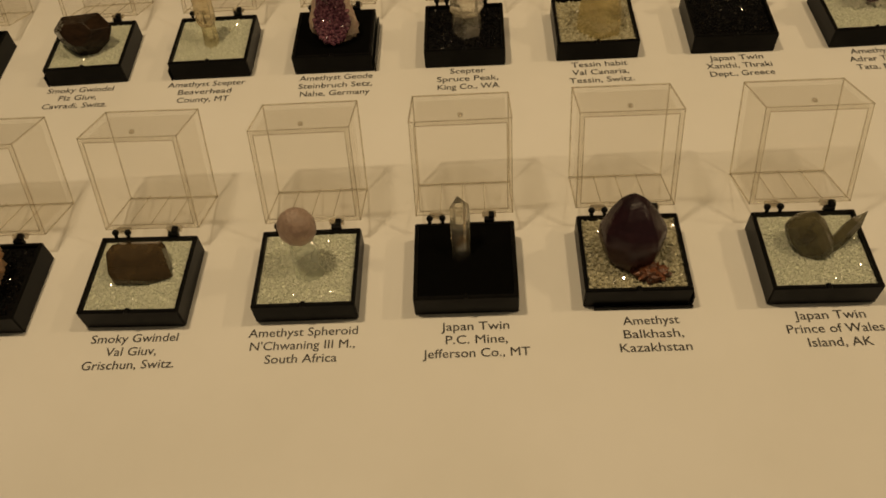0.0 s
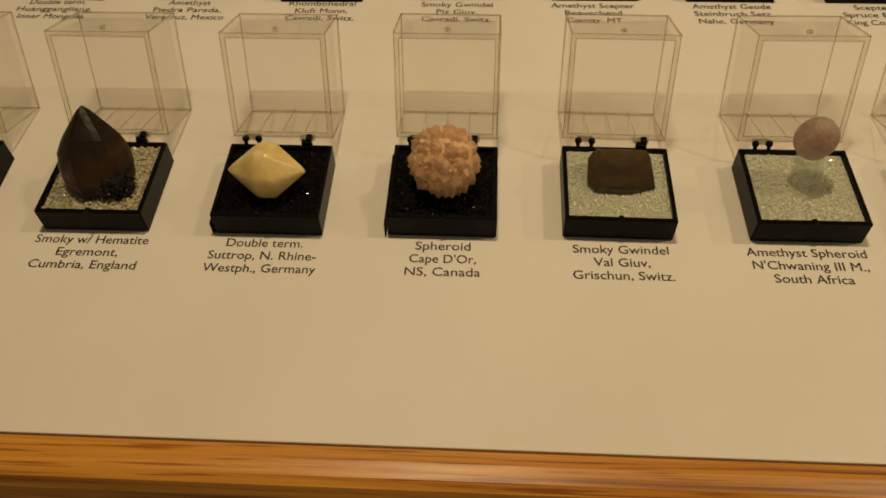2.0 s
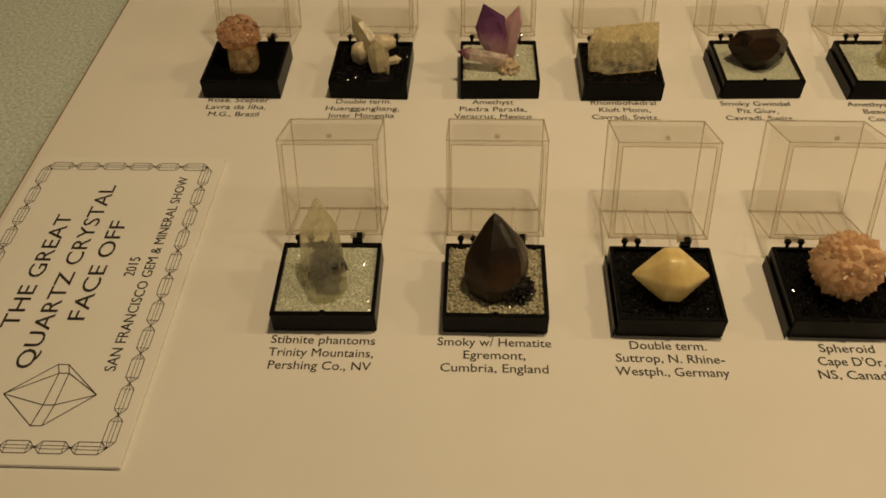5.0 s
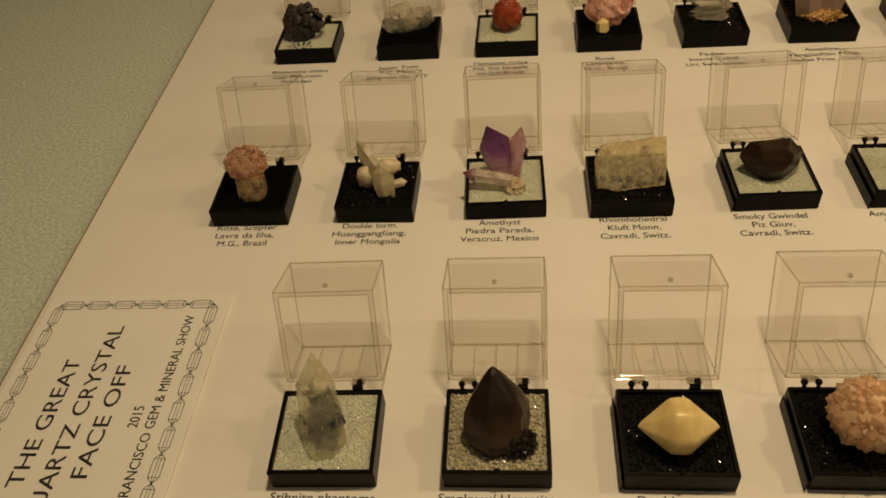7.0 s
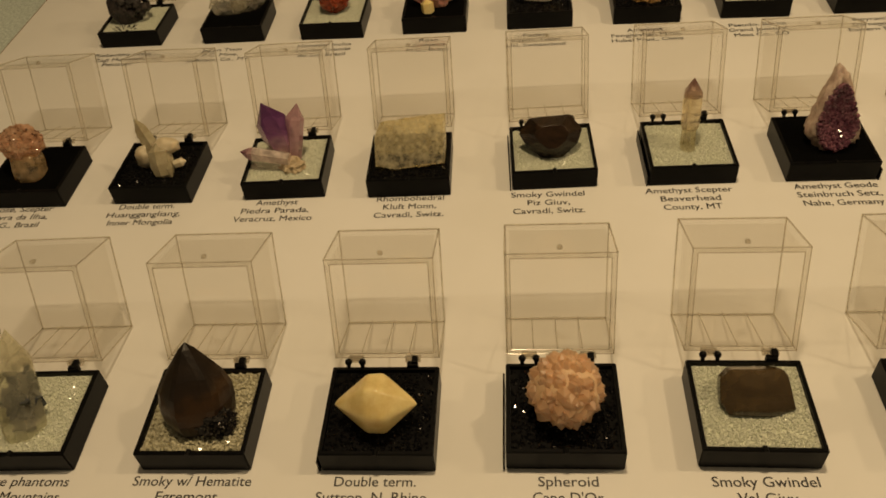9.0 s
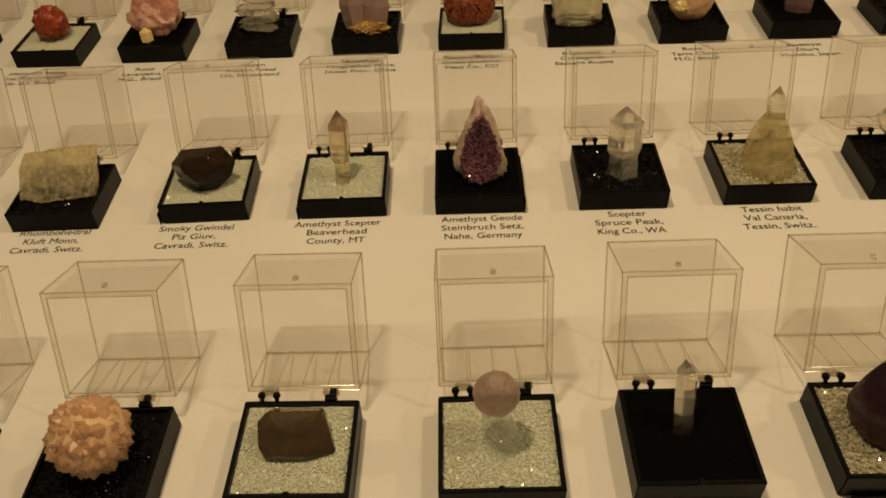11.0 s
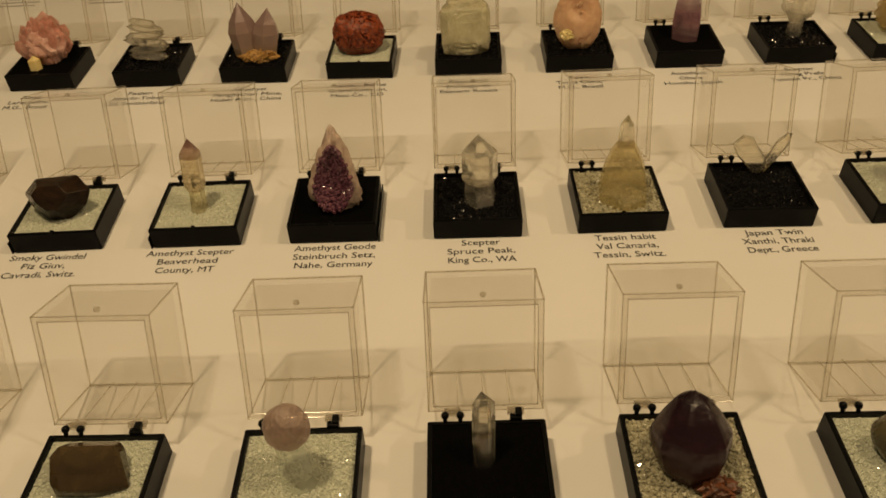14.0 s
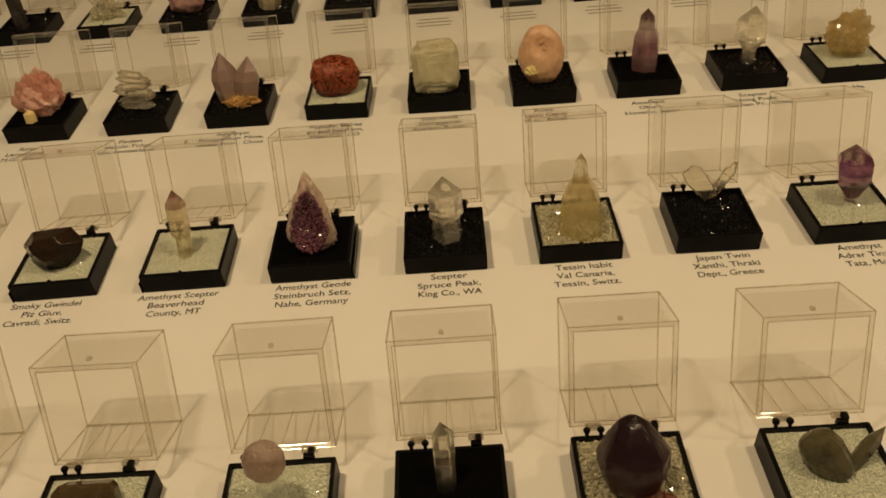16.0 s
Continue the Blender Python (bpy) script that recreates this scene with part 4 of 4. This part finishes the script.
M = lean(0.0004, -0.0066, -0.0005, 24, 2) @ Matrix.Diagonal((1.04, 1.1, 1.14, 1.0))
b, hole = B(), B()
lump(b, M @ Matrix.Translation((0, 0.0015, 0.0128)), (0.0088, 0.0042, 0.0142), 3, 0.14, 2.6, 5, 0.06)
inv = M.inverted()
for v in b.verts:
    q = inv @ v.co
    k = 1 - 0.66 * max(0.0, (q.z - 0.009) / 0.019)
    e = math.hypot(q.x / 0.0066 / k, (q.z - 0.0125) / 0.0112)
    if q.y < 0.0015:
        q.y += max(0.0, 1 - e * e) * 0.0034
    q.x *= k
    v.co = M @ q
rn = random.Random(5)
for i in range(800):
    a, s = rn.uniform(0, 6.283), math.sqrt(rn.random())
    z = 0.0120 + math.sin(a) * s * 0.0102
    k = 1 - 0.66 * max(0.0, (z - 0.009) / 0.019)
    x = math.cos(a) * s * 0.0068 * k
    y = -0.0030 + (1 - s * s) * 0.0030
    d = Vector((rn.uniform(-0.5, 0.5), -1, rn.uniform(-0.2, 0.6))).normalized()
    r = rn.uniform(0.0004, 0.0008)
    ring_crystal(hole, M @ Matrix.Translation((x, y, z)) @ d.to_track_quat("Z", "Y").to_matrix().to_4x4(), ((-0.001, r), (0.0003, r)), 0.0010, n=5, seed=i)
mineral(5, 1, "amethyst_geode", "almond-shaped geode slice, purple amethyst in a pale rim",
        [("rim", b, surface("pale_rind", (0.54, 0.43, 0.34), (0.38, 0.27, 0.22), scale=500, rough=0.4, bump=0.5, sss=0.2), True, "pale pinkish rind"),
         ("lining", hole, granule_material("amethyst_lining", (0.075, 0.022, 0.046), (0.29, 0.125, 0.165), 0.14, 0.2, 0.6), False, "purple crystal lining")])

M = lean(0.0010, -0.0012, -0.001, 12, 0, 12) @ Matrix.Scale(1.16, 4)
mineral(6, 1, "quartz_scepter", "clear quartz scepter with a broad head and narrower stem",
        [("head", ring_crystal(B(), M, ((0.0072, 0.0046), (0.0086, 0.0056), (0.0170, 0.0055)), 0.0226, seed=91), CLEAR_LIT_HAZE, False, ""),
         ("stem", ring_crystal(B(), M, ((0, 0.0050), (0.0074, 0.0045)), None, seed=92), CLEAR_LIT_HAZE, False, "")])

M = lean(0.0014, -0.0030, -0.001, 14, 0, 20) @ Matrix.Scale(1.1, 4)
mineral(7, 1, "tapering_quartz", "tapering yellowish quartz with a clear tip",
        [("body", ring_crystal(B(), M, ((0, 0.0092), (0.005, 0.0091), (0.0115, 0.0078), (0.0165, 0.0056), (0.0196, 0.0034)), None, seed=95), crystal_glass("honey_quartz", (0.97, 0.92, 0.72), (0.90, 0.76, 0.44), 0.22, 0.55, ior=1.3, rough=0.05, bump=0.25, scale=200), False, "yellowish tapering body"),
         ("tip", ring_crystal(B(), M, ((0.0185, 0.0032), (0.0255, 0.0024)), 0.0290, seed=96), CLEAR, False, "clear tip")])

M = lean(0.0010, 0.0085, -0.0006, 14)
mineral(8, 1, "twin_quartz", "thin clear twinned quartz crystals joined in a V",
        [("left_crystal", slab(M, ((0, 0), (-8, 8), (-10, 12.2), (-6.6, 15.8), (-2.6, 14.6), (2.4, 7), (4, 3)), 0.0011), CLEAR, False, ""),
         ("right_crystal", slab(M @ Matrix.Translation((0.0004, 0.0008, 0)), ((0, 0), (2, 5.4), (6, 13), (9, 15.4), (11.2, 15.4), (10.8, 11.8), (6.2, 5.4), (2.2, 0.4)), 0.0010), CLEAR, False, "")], z=0.0004)

M = lean(0.0024, 0.0020, 0.0068, 10, -6, 10)
mineral(9, 1, "amethyst_scepter", "deep purple amethyst scepter head tapering downwards",
        [("head", ring_crystal(B(), M, ((-0.004, 0.0022), (0.0030, 0.0062), (0.0110, 0.0066), (0.013, 0.0058)), 0.0178, seed=105), graded("deep_purple", ((0, (0.70, 0.55, 0.50)), (0.25, (0.20, 0.04, 0.13)), (0.42, (0.16, 0.03, 0.11)), (0.52, (0.90, 0.76, 0.74)), (0.64, (0.12, 0.02, 0.10)), (0.85, (0.18, 0.04, 0.13)), (1, (0.62, 0.46, 0.42))), 0, 0.022, trans=0.8, rough=0.04, wander=0.34), False, "")])

# third row
BLACKSTONE = surface("black_riebeckite", (0.012, 0.011, 0.012), (0.045, 0.035, 0.03), scale=400, rough=0.2, bump=0.5)
mineral(-1, 2, "dark_included_quartz", "black needle-filled quartz lump with clear corners",
        [*point_parts(Matrix.Translation((0, 0.001, 0.010)), (0.009, 0.006, 0.008), 50, 0.0022, 0.0024, 8, -0.6, BLACKSTONE),
         ("body", ring_crystal(B(), lean(-0.002, 0, -0.001, 20, -20, 0), ((0, 0.006), (0.008, 0.0095), (0.014, 0.008)), 0.020, seed=111), BLACKSTONE, False, ""),
         ("needles", shards(B(), Matrix.Translation((-0.003, -0.009, 0.0006)), (0.006, 0.003, 0.0008), 40, 0.0003, 0.0022, 6, up=0.0), BLACKSTONE, False, "loose black needles")])
b = B()
for s in (-1, 1):
    ring_crystal(b, lean(0, 0.002, -0.001, 14, s * 42, 30), ((0, 0.0056), (0.006, 0.0090), (0.012, 0.0090)), 0.0170, seed=115 + s, squash=0.3)
mineral(0, 2, "twin_quartz", "broad clear twinned quartz fan on a black insert", [("crystal", b, CLEAR_GREY, False, "")], z=0.001)
mineral(1, 2, "red_quartz_ball", "orange-red rounded quartz with red inclusions",
        [("crystal", shards(lump(B(), Matrix.Translation((0, 0.002, 0.0078)), (0.0076, 0.0072, 0.0082), 4, 0.08, 2, 4), Matrix.Translation((0, 0.002, 0.0078)), (0.0072, 0.0068, 0.0078), 40, 0.0014, 0.0022, 4, n=6), surface("orange_red_quartz", (0.42, 0.07, 0.02), (0.22, 0.03, 0.012), scale=300, rough=0.15, bump=0.3, trans=0.2), False, "")])
PINK = surface("rose_pink_quartz", (0.84, 0.52, 0.44), (0.72, 0.40, 0.33), scale=300, rough=0.25, bump=0.4, trans=0.15, sss=0.4)
PINK_BLADE = crystal_glass("pink_blade_quartz", (0.97, 0.80, 0.72), (0.88, 0.55, 0.46), 0.62, 0.5, ior=1.35, rough=0.15, bump=0.3)
rn = random.Random(21)
blades = []
for i in range(18):
    side = -62 + 124 * ((i * 7) % 18) / 17
    m = lean(0.0006 + 0.0002 * side / 10, -0.003 + 0.0035 * (i % 3), 0.003, rn.uniform(4, 22), side * 0.8, rn.uniform(-25, 25))
    h = 0.0200 - 0.00009 * abs(side) + rn.uniform(-0.002, 0.0015)
    blades.append(("blade", ring_crystal(B(), m, ((0, 0.0030), (h * 0.55, 0.0044), (h * 0.85, 0.0034)), h, seed=300 + i, squash=0.34, jitter=0.12), PINK_BLADE, False, ""))
mineral(2, 2, "rose_quartz_cluster", "rough pink rose quartz cluster with a cream crystal",
        [("rough_body", lump(B(), lean(0.0006, 0.001, 0.0085), (0.0092, 0.0060, 0.0095), 5, 0.20, 2.4, 4, 0.08), PINK, False, ""), *blades,
         ("cream_crystal", ring_crystal(B(), lean(-0.003, -0.0075, -0.001, 15, -5), ((0, 0.0030), (0.0065, 0.0030)), 0.0085, seed=121), CREAM, False, "cream crystal at the foot")])
tablets = []
for i, (w, up, tilt, back) in enumerate(((9.5, 1.0, 4, -1.5), (10.5, 4.0, -6, 0), (11.0, 7.0, 7, 0.5), (10.0, 10.0, -3, 1.2), (9.0, 13.0, 9, 1.8), (6.5, 15.6, 14, 2.4))):
    m = lean(-0.0008 + 0.0006 * math.sin(i * 2), back / 1000, up / 1000, 18, tilt)
    tablets.append(("tablet", slab(m, ((-w, 1.2), (-w * 0.7, -0.4), (w * 0.65, -0.8), (w * 0.95, 1.0), (w * 0.72, 3.1), (-w * 0.72, 2.9)), 0.0028, 0.8), CLEAR_LIT_HAZE, False, ""))
mineral(3, 2, "faden_quartz", "stacked clear quartz tablets on a black insert", tablets, z=0.001)
LILAC = graded("lilac_amethyst", ((0, (0.46, 0.33, 0.20)), (0.35, (0.38, 0.265, 0.215)), (1, (0.32, 0.215, 0.205))), 0, 0.02, trans=0.3, rough=0.16)
mineral(4, 2, "amethyst_cluster", "two pale lilac amethyst points on a golden foot",
        [("left_point", ring_crystal(B(), lean(-0.0036, 0.0005, -0.001, 12, -6, 10) @ Matrix.Scale(1.1, 4), ((0, 0.0054), (0.012, 0.0064), (0.0165, 0.0050)), 0.0240, seed=141), LILAC, False, ""),
         ("right_point", ring_crystal(B(), lean(0.0036, 0.0005, -0.001, 12, 8, 30) @ Matrix.Scale(1.1, 4), ((0, 0.0052), (0.011, 0.0062), (0.0150, 0.0048)), 0.0215, seed=142), LILAC, False, ""),
         ("foot", shards(lump(B(), lean(0.002, -0.004, 0.002), (0.0085, 0.0038, 0.0032), 6, 0.3, 3, 3), lean(0.002, -0.004, 0.002), (0.0085, 0.0038, 0.0032), 50, 0.0007, 0.0015, 3), surface("golden_foot", (0.52, 0.30, 0.09), (0.30, 0.16, 0.05), scale=500, rough=0.3, bump=0.3), False, "golden crystal foot")])
b = lump(B(), Matrix.Translation((-0.001, 0.0025, 0.0088)), (0.0112, 0.0085, 0.0092), 7, 0.14, 2, 4, 0.03, 0.28)
rn = random.Random(8)
for i in range(150):
    a, z = rn.uniform(0, 6.28), rn.uniform(-0.5, 1)
    d = Vector((math.cos(a) * math.sqrt(1 - z * z), math.sin(a) * math.sqrt(1 - z * z), z))
    c = Vector((-0.001 + d.x * 0.0108, 0.0025 + d.y * 0.0084, 0.0088 + d.z * 0.0088))
    q = d.to_track_quat("Z", "Y").to_matrix().to_4x4()
    bmesh.ops.create_cube(b, size=1.0, matrix=Matrix.Translation(c) @ q @ Matrix.Rotation(rn.uniform(0, 3.1), 4, "Z") @ Matrix.Diagonal((0.0056, 0.0007, 0.0026, 1)))
mineral(5, 2, "red_pseudomorph", "red-brown bladed quartz ball on white grains",
        [("crystal", b, surface("red_brown_blades", (0.38, 0.075, 0.018), (0.10, 0.018, 0.008), scale=500, rough=0.45, bump=0.4), False, "")])
mineral(6, 2, "white_quartz_block", "pale greenish-white quartz block on a black bed",
        [("crystal", lump(ring_crystal(B(), lean(0.0045, 0.002, -0.001, 8, 2, 20), ((0, 0.0052), (0.018, 0.0050)), 0.0240, seed=151), lean(-0.0012, 0.001, 0.0108, 14), (0.0116, 0.0078, 0.0130), 9, 0.15, 2.4, 5, 0.045, 0.46), surface("greenish_white_quartz", (0.72, 0.68, 0.47), (0.58, 0.53, 0.34), scale=220, rough=0.22, bump=0.6, trans=0.25, sss=0.25), False, "")])
PEACH = surface("peach_quartz", (0.82, 0.54, 0.33), (0.68, 0.40, 0.24), scale=260, rough=0.3, bump=0.3, trans=0.15, sss=0.3)
M = lean(-0.0005, -0.001, 0.0136, 14) @ Matrix.Scale(1.16, 4)
b = lump(B(), M, (0.0094, 0.0048, 0.0124), 5, 0.05, 2, 5, 0.04)
inv = M.inverted()
for v in b.verts:
    q = inv @ v.co
    if q.y < 0:
        q.y += 0.0015 * max(0.0, 1 - (q.x / 0.0046) ** 2 - ((q.z - 0.0040) / 0.0046) ** 2)
    v.co = M @ q
mineral(7, 2, "rose_quartz_rosette", "peach-pink hollow quartz rosette with a cream patch",
        [("body", b, PEACH, True, ""), ("points", shards(B(), M @ Matrix.Rotation(radians(90), 4, "X"), (0.0090, 0.0116, 0.0030), 110, 0.0010, 0.0020, 3, up=-0.9), PEACH, False, "short peach points"),
         ("patch", lump(B(), M @ Matrix.Translation((-0.0046, -0.0036, -0.0052)), (0.0030, 0.0014, 0.0022), 3, 0.3, 3, 3), CREAM, False, "cream patch")])
M = lean(0.0002, 0.001, -0.001, 10, 1, 10) @ Matrix.Scale(1.14, 4)
mineral(8, 2, "amethyst_scepter", "purple tapering amethyst with a dark tip on a black insert",
        [("body", ring_crystal(B(), M, ((0, 0.0058), (0.008, 0.0063), (0.0155, 0.0056), (0.0180, 0.0040), (0.0232, 0.0034)), 0.0268, seed=161), graded("mauve_to_dark", ((0, (0.36, 0.20, 0.22)), (0.5, (0.30, 0.15, 0.19)), (0.78, (0.62, 0.50, 0.48)), (1, (0.10, 0.05, 0.06))), 0, 0.026, trans=0.6, rough=0.05, wander=0.12), False, "")], z=0.001)
M = lean(0.0010, 0.0018, -0.001, 6, 2, 15) @ Matrix.Scale(1.14, 4)
mineral(9, 2, "quartz_scepter", "clear quartz scepter head on a slim stem over black grains",
        [("head", ring_crystal(B(), M, ((0.0068, 0.0030), (0.0115, 0.0066), (0.0185, 0.0064)), 0.0255, seed=171), CLEAR_LIT_HAZE, False, ""),
         ("stem", ring_crystal(B(), M, ((0, 0.0030), (0.0070, 0.0029)), None, seed=172), CLEAR_LIT_HAZE, False, "")])
GOLDEN = crystal_glass("golden_clear_quartz", (0.98, 0.93, 0.77), (0.94, 0.84, 0.58), 0.14, 0.42, bump=0.2)
mineral(10, 2, "golden_quartz", "glossy golden-clear quartz with jagged points on a white bed",
        [("body", lump(B(), lean(0, 0.002, 0.0105), (0.0090, 0.0066, 0.0100), 4, 0.3, 2.2, 4), GOLDEN, False, ""),
         *point_parts(lean(0, 0.002, 0.0105), (0.0090, 0.0066, 0.0102), 34, 0.0030, 0.0044, 8, -0.6, GOLDEN)])

# far row
mineral(1, 3, "black_crystal", "black upright crystal on white grains", [("crystal", ring_crystal(B(), lean(-0.002, -0.004, -0.001, 5), ((0, 0.0048), (0.020, 0.0048)), 0.026, seed=181), BLACKSTONE, False, "")])
mineral(2, 3, "clear_quartz", "greenish clear quartz points on a black bed",
        [("body", lump(B(), lean(0, 0, 0.005), (0.006, 0.005, 0.006), 3, 0.2, 2, 3), CLEAR_GREY, False, ""),
         *point_parts(lean(0, 0, 0.006), (0.006, 0.005, 0.007), 20, 0.0022, 0.007, 9, -0.6, CLEAR_GREY)])
mineral(3, 3, "mauve_quartz", "mauve rounded quartz lump on white grains", [("crystal", lump(B(), lean(0, 0.001, 0.008), (0.0110, 0.0080, 0.0090), 3, 0.15, 2, 4), surface("mauve_quartz", (0.42, 0.25, 0.24), (0.32, 0.18, 0.18), scale=250, rough=0.3, bump=0.3, sss=0.2), True, "")])
mineral(4, 3, "pale_green_quartz", "pale greenish quartz lump on a black bed", [("crystal", ring_crystal(B(), lean(0, -0.002, -0.001, 10, 10), ((0, 0.0060), (0.008, 0.0075)), 0.018, seed=183), PALE, False, "")])
for c, mat in ((5, PALE), (6, CLEAR_GREY), (7, SMOKY), (8, CLEAR_GREY)):
    mineral(c, 3, "quartz_crystal", "small quartz point standing on a black bed", [("crystal", ring_crystal(B(), lean(0, 0.002, -0.001, 10, c - 6), ((0, 0.0040), (0.010, 0.0044)), 0.0165, seed=190 + c), mat, False, "")])


# ---------------------------------------------------------------- the show card
CX0, CX1, CY0, CY1 = -0.1160, -0.0468, -0.0340, 0.0880
bm = block(bmesh.new(), CX0, CX1, CY0, CY1, 0.0002, 0.0014, 0.0002)
SHOW_CARD = tagged(part("show_card", bm, CARD), "white printed show card with a crystal-chain border", "card")
CARD_Z = 0.0015
cw, ch = CY1 - CY0, CX1 - CX0            # the card's own width and height: its words run up the board
CM = Matrix.Translation((CX1, CY0, CARD_Z)) @ Matrix.Rotation(radians(90), 4, "Z")   # card space: u along the words, v up


def stroke(bm, a, b, w=0.00022):
    a, b = Vector((*a, 0)), Vector((*b, 0))
    d = (b - a).normalized()
    n = Vector((-d.y, d.x, 0)) * w / 2
    bm.faces.new([bm.verts.new(p) for p in (a - n, b - n, b + n, a + n)])


def link_crystal(bm, c, d, length, wide):
    """One drawn crystal of the chain: a long six-sided outline with two inner lines."""
    c, d = Vector(c), Vector(d)
    n = Vector((-d.y, d.x))
    P = lambda u, v: tuple(c + d * u * length / 2 + n * v * wide / 2)
    pts = [P(-1, 0), P(-0.62, 1), P(0.62, 1), P(1, 0), P(0.62, -1), P(-0.62, -1)]
    for i in range(6):
        stroke(bm, pts[i], pts[(i + 1) % 6])
    for v in (0.25, -0.3):
        stroke(bm, P(-0.62, v), P(0.62, v), 0.00016)
        stroke(bm, P(-0.62, v), P(-1, 0), 0.00016), stroke(bm, P(0.62, v), P(1, 0), 0.00016)
    stroke(bm, P(-0.62, 1), P(-0.62, -1), 0.00016), stroke(bm, P(0.62, 1), P(0.62, -1), 0.00016)


inset = 0.0052
u0, u1, v0, v1 = inset, cw - inset, inset, ch - inset
for (ax, ay), (bx, by), n in (((u0, v0), (u1, v0), 11), ((u0, v1), (u1, v1), 11), ((u0, v0), (u0, v1), 6), ((u1, v0), (u1, v1), 6)):
    for i in range(n):
        a, b = Vector((ax, ay)), Vector((bx, by))
        d = (b - a) / n
        bm = bmesh.new()
        link_crystal(bm, a + d * (i + 0.5), d.normalized(), d.length * 1.0, 0.0036)
        part("border_link", bm, INK, SHOW_CARD).matrix_local = CM


def card_words(body, u, v, size, width, align="CENTER"):
    text_mesh("printed_title", body, size, INK, SHOW_CARD, CM @ Matrix.Translation((u, v, 0)), align, width)


card_words("THE GREAT", 0.0680, 0.0458, 0.0078, 0.0480)
card_words("QUARTZ CRYSTAL", 0.0680, 0.0356, 0.0078, 0.0770)
card_words("FACE OFF", 0.0680, 0.0262, 0.0078, 0.0420)
card_words("2015", 0.0690, 0.0164, 0.0050, 0.0080)
card_words("SAN FRANCISCO GEM & MINERAL SHOW", 0.0703, 0.0108, 0.0048, 0.0820)
q = {"l": (0.0212, 0.0399), "t": (0.0313, 0.0280), "T": (0.0313, 0.0249), "r": (0.0215, 0.0134), "b": (0.0114, 0.0283), "B": (0.0115, 0.0251),
     "i": (0.0283, 0.0267), "I": (0.0284, 0.0238), "m": (0.0179, 0.0273), "M": (0.0180, 0.0241)}
for k in ("lt", "tT", "Tr", "rB", "Bb", "bl", "li", "iI", "Ir", "lm", "mM", "Mr", "ti", "TI", "im", "IM", "mb", "MB"):
    bm = bmesh.new()
    stroke(bm, q[k[0]], q[k[1]], 0.00028)
    part("drawn_line", bm, INK, SHOW_CARD).matrix_local = CM
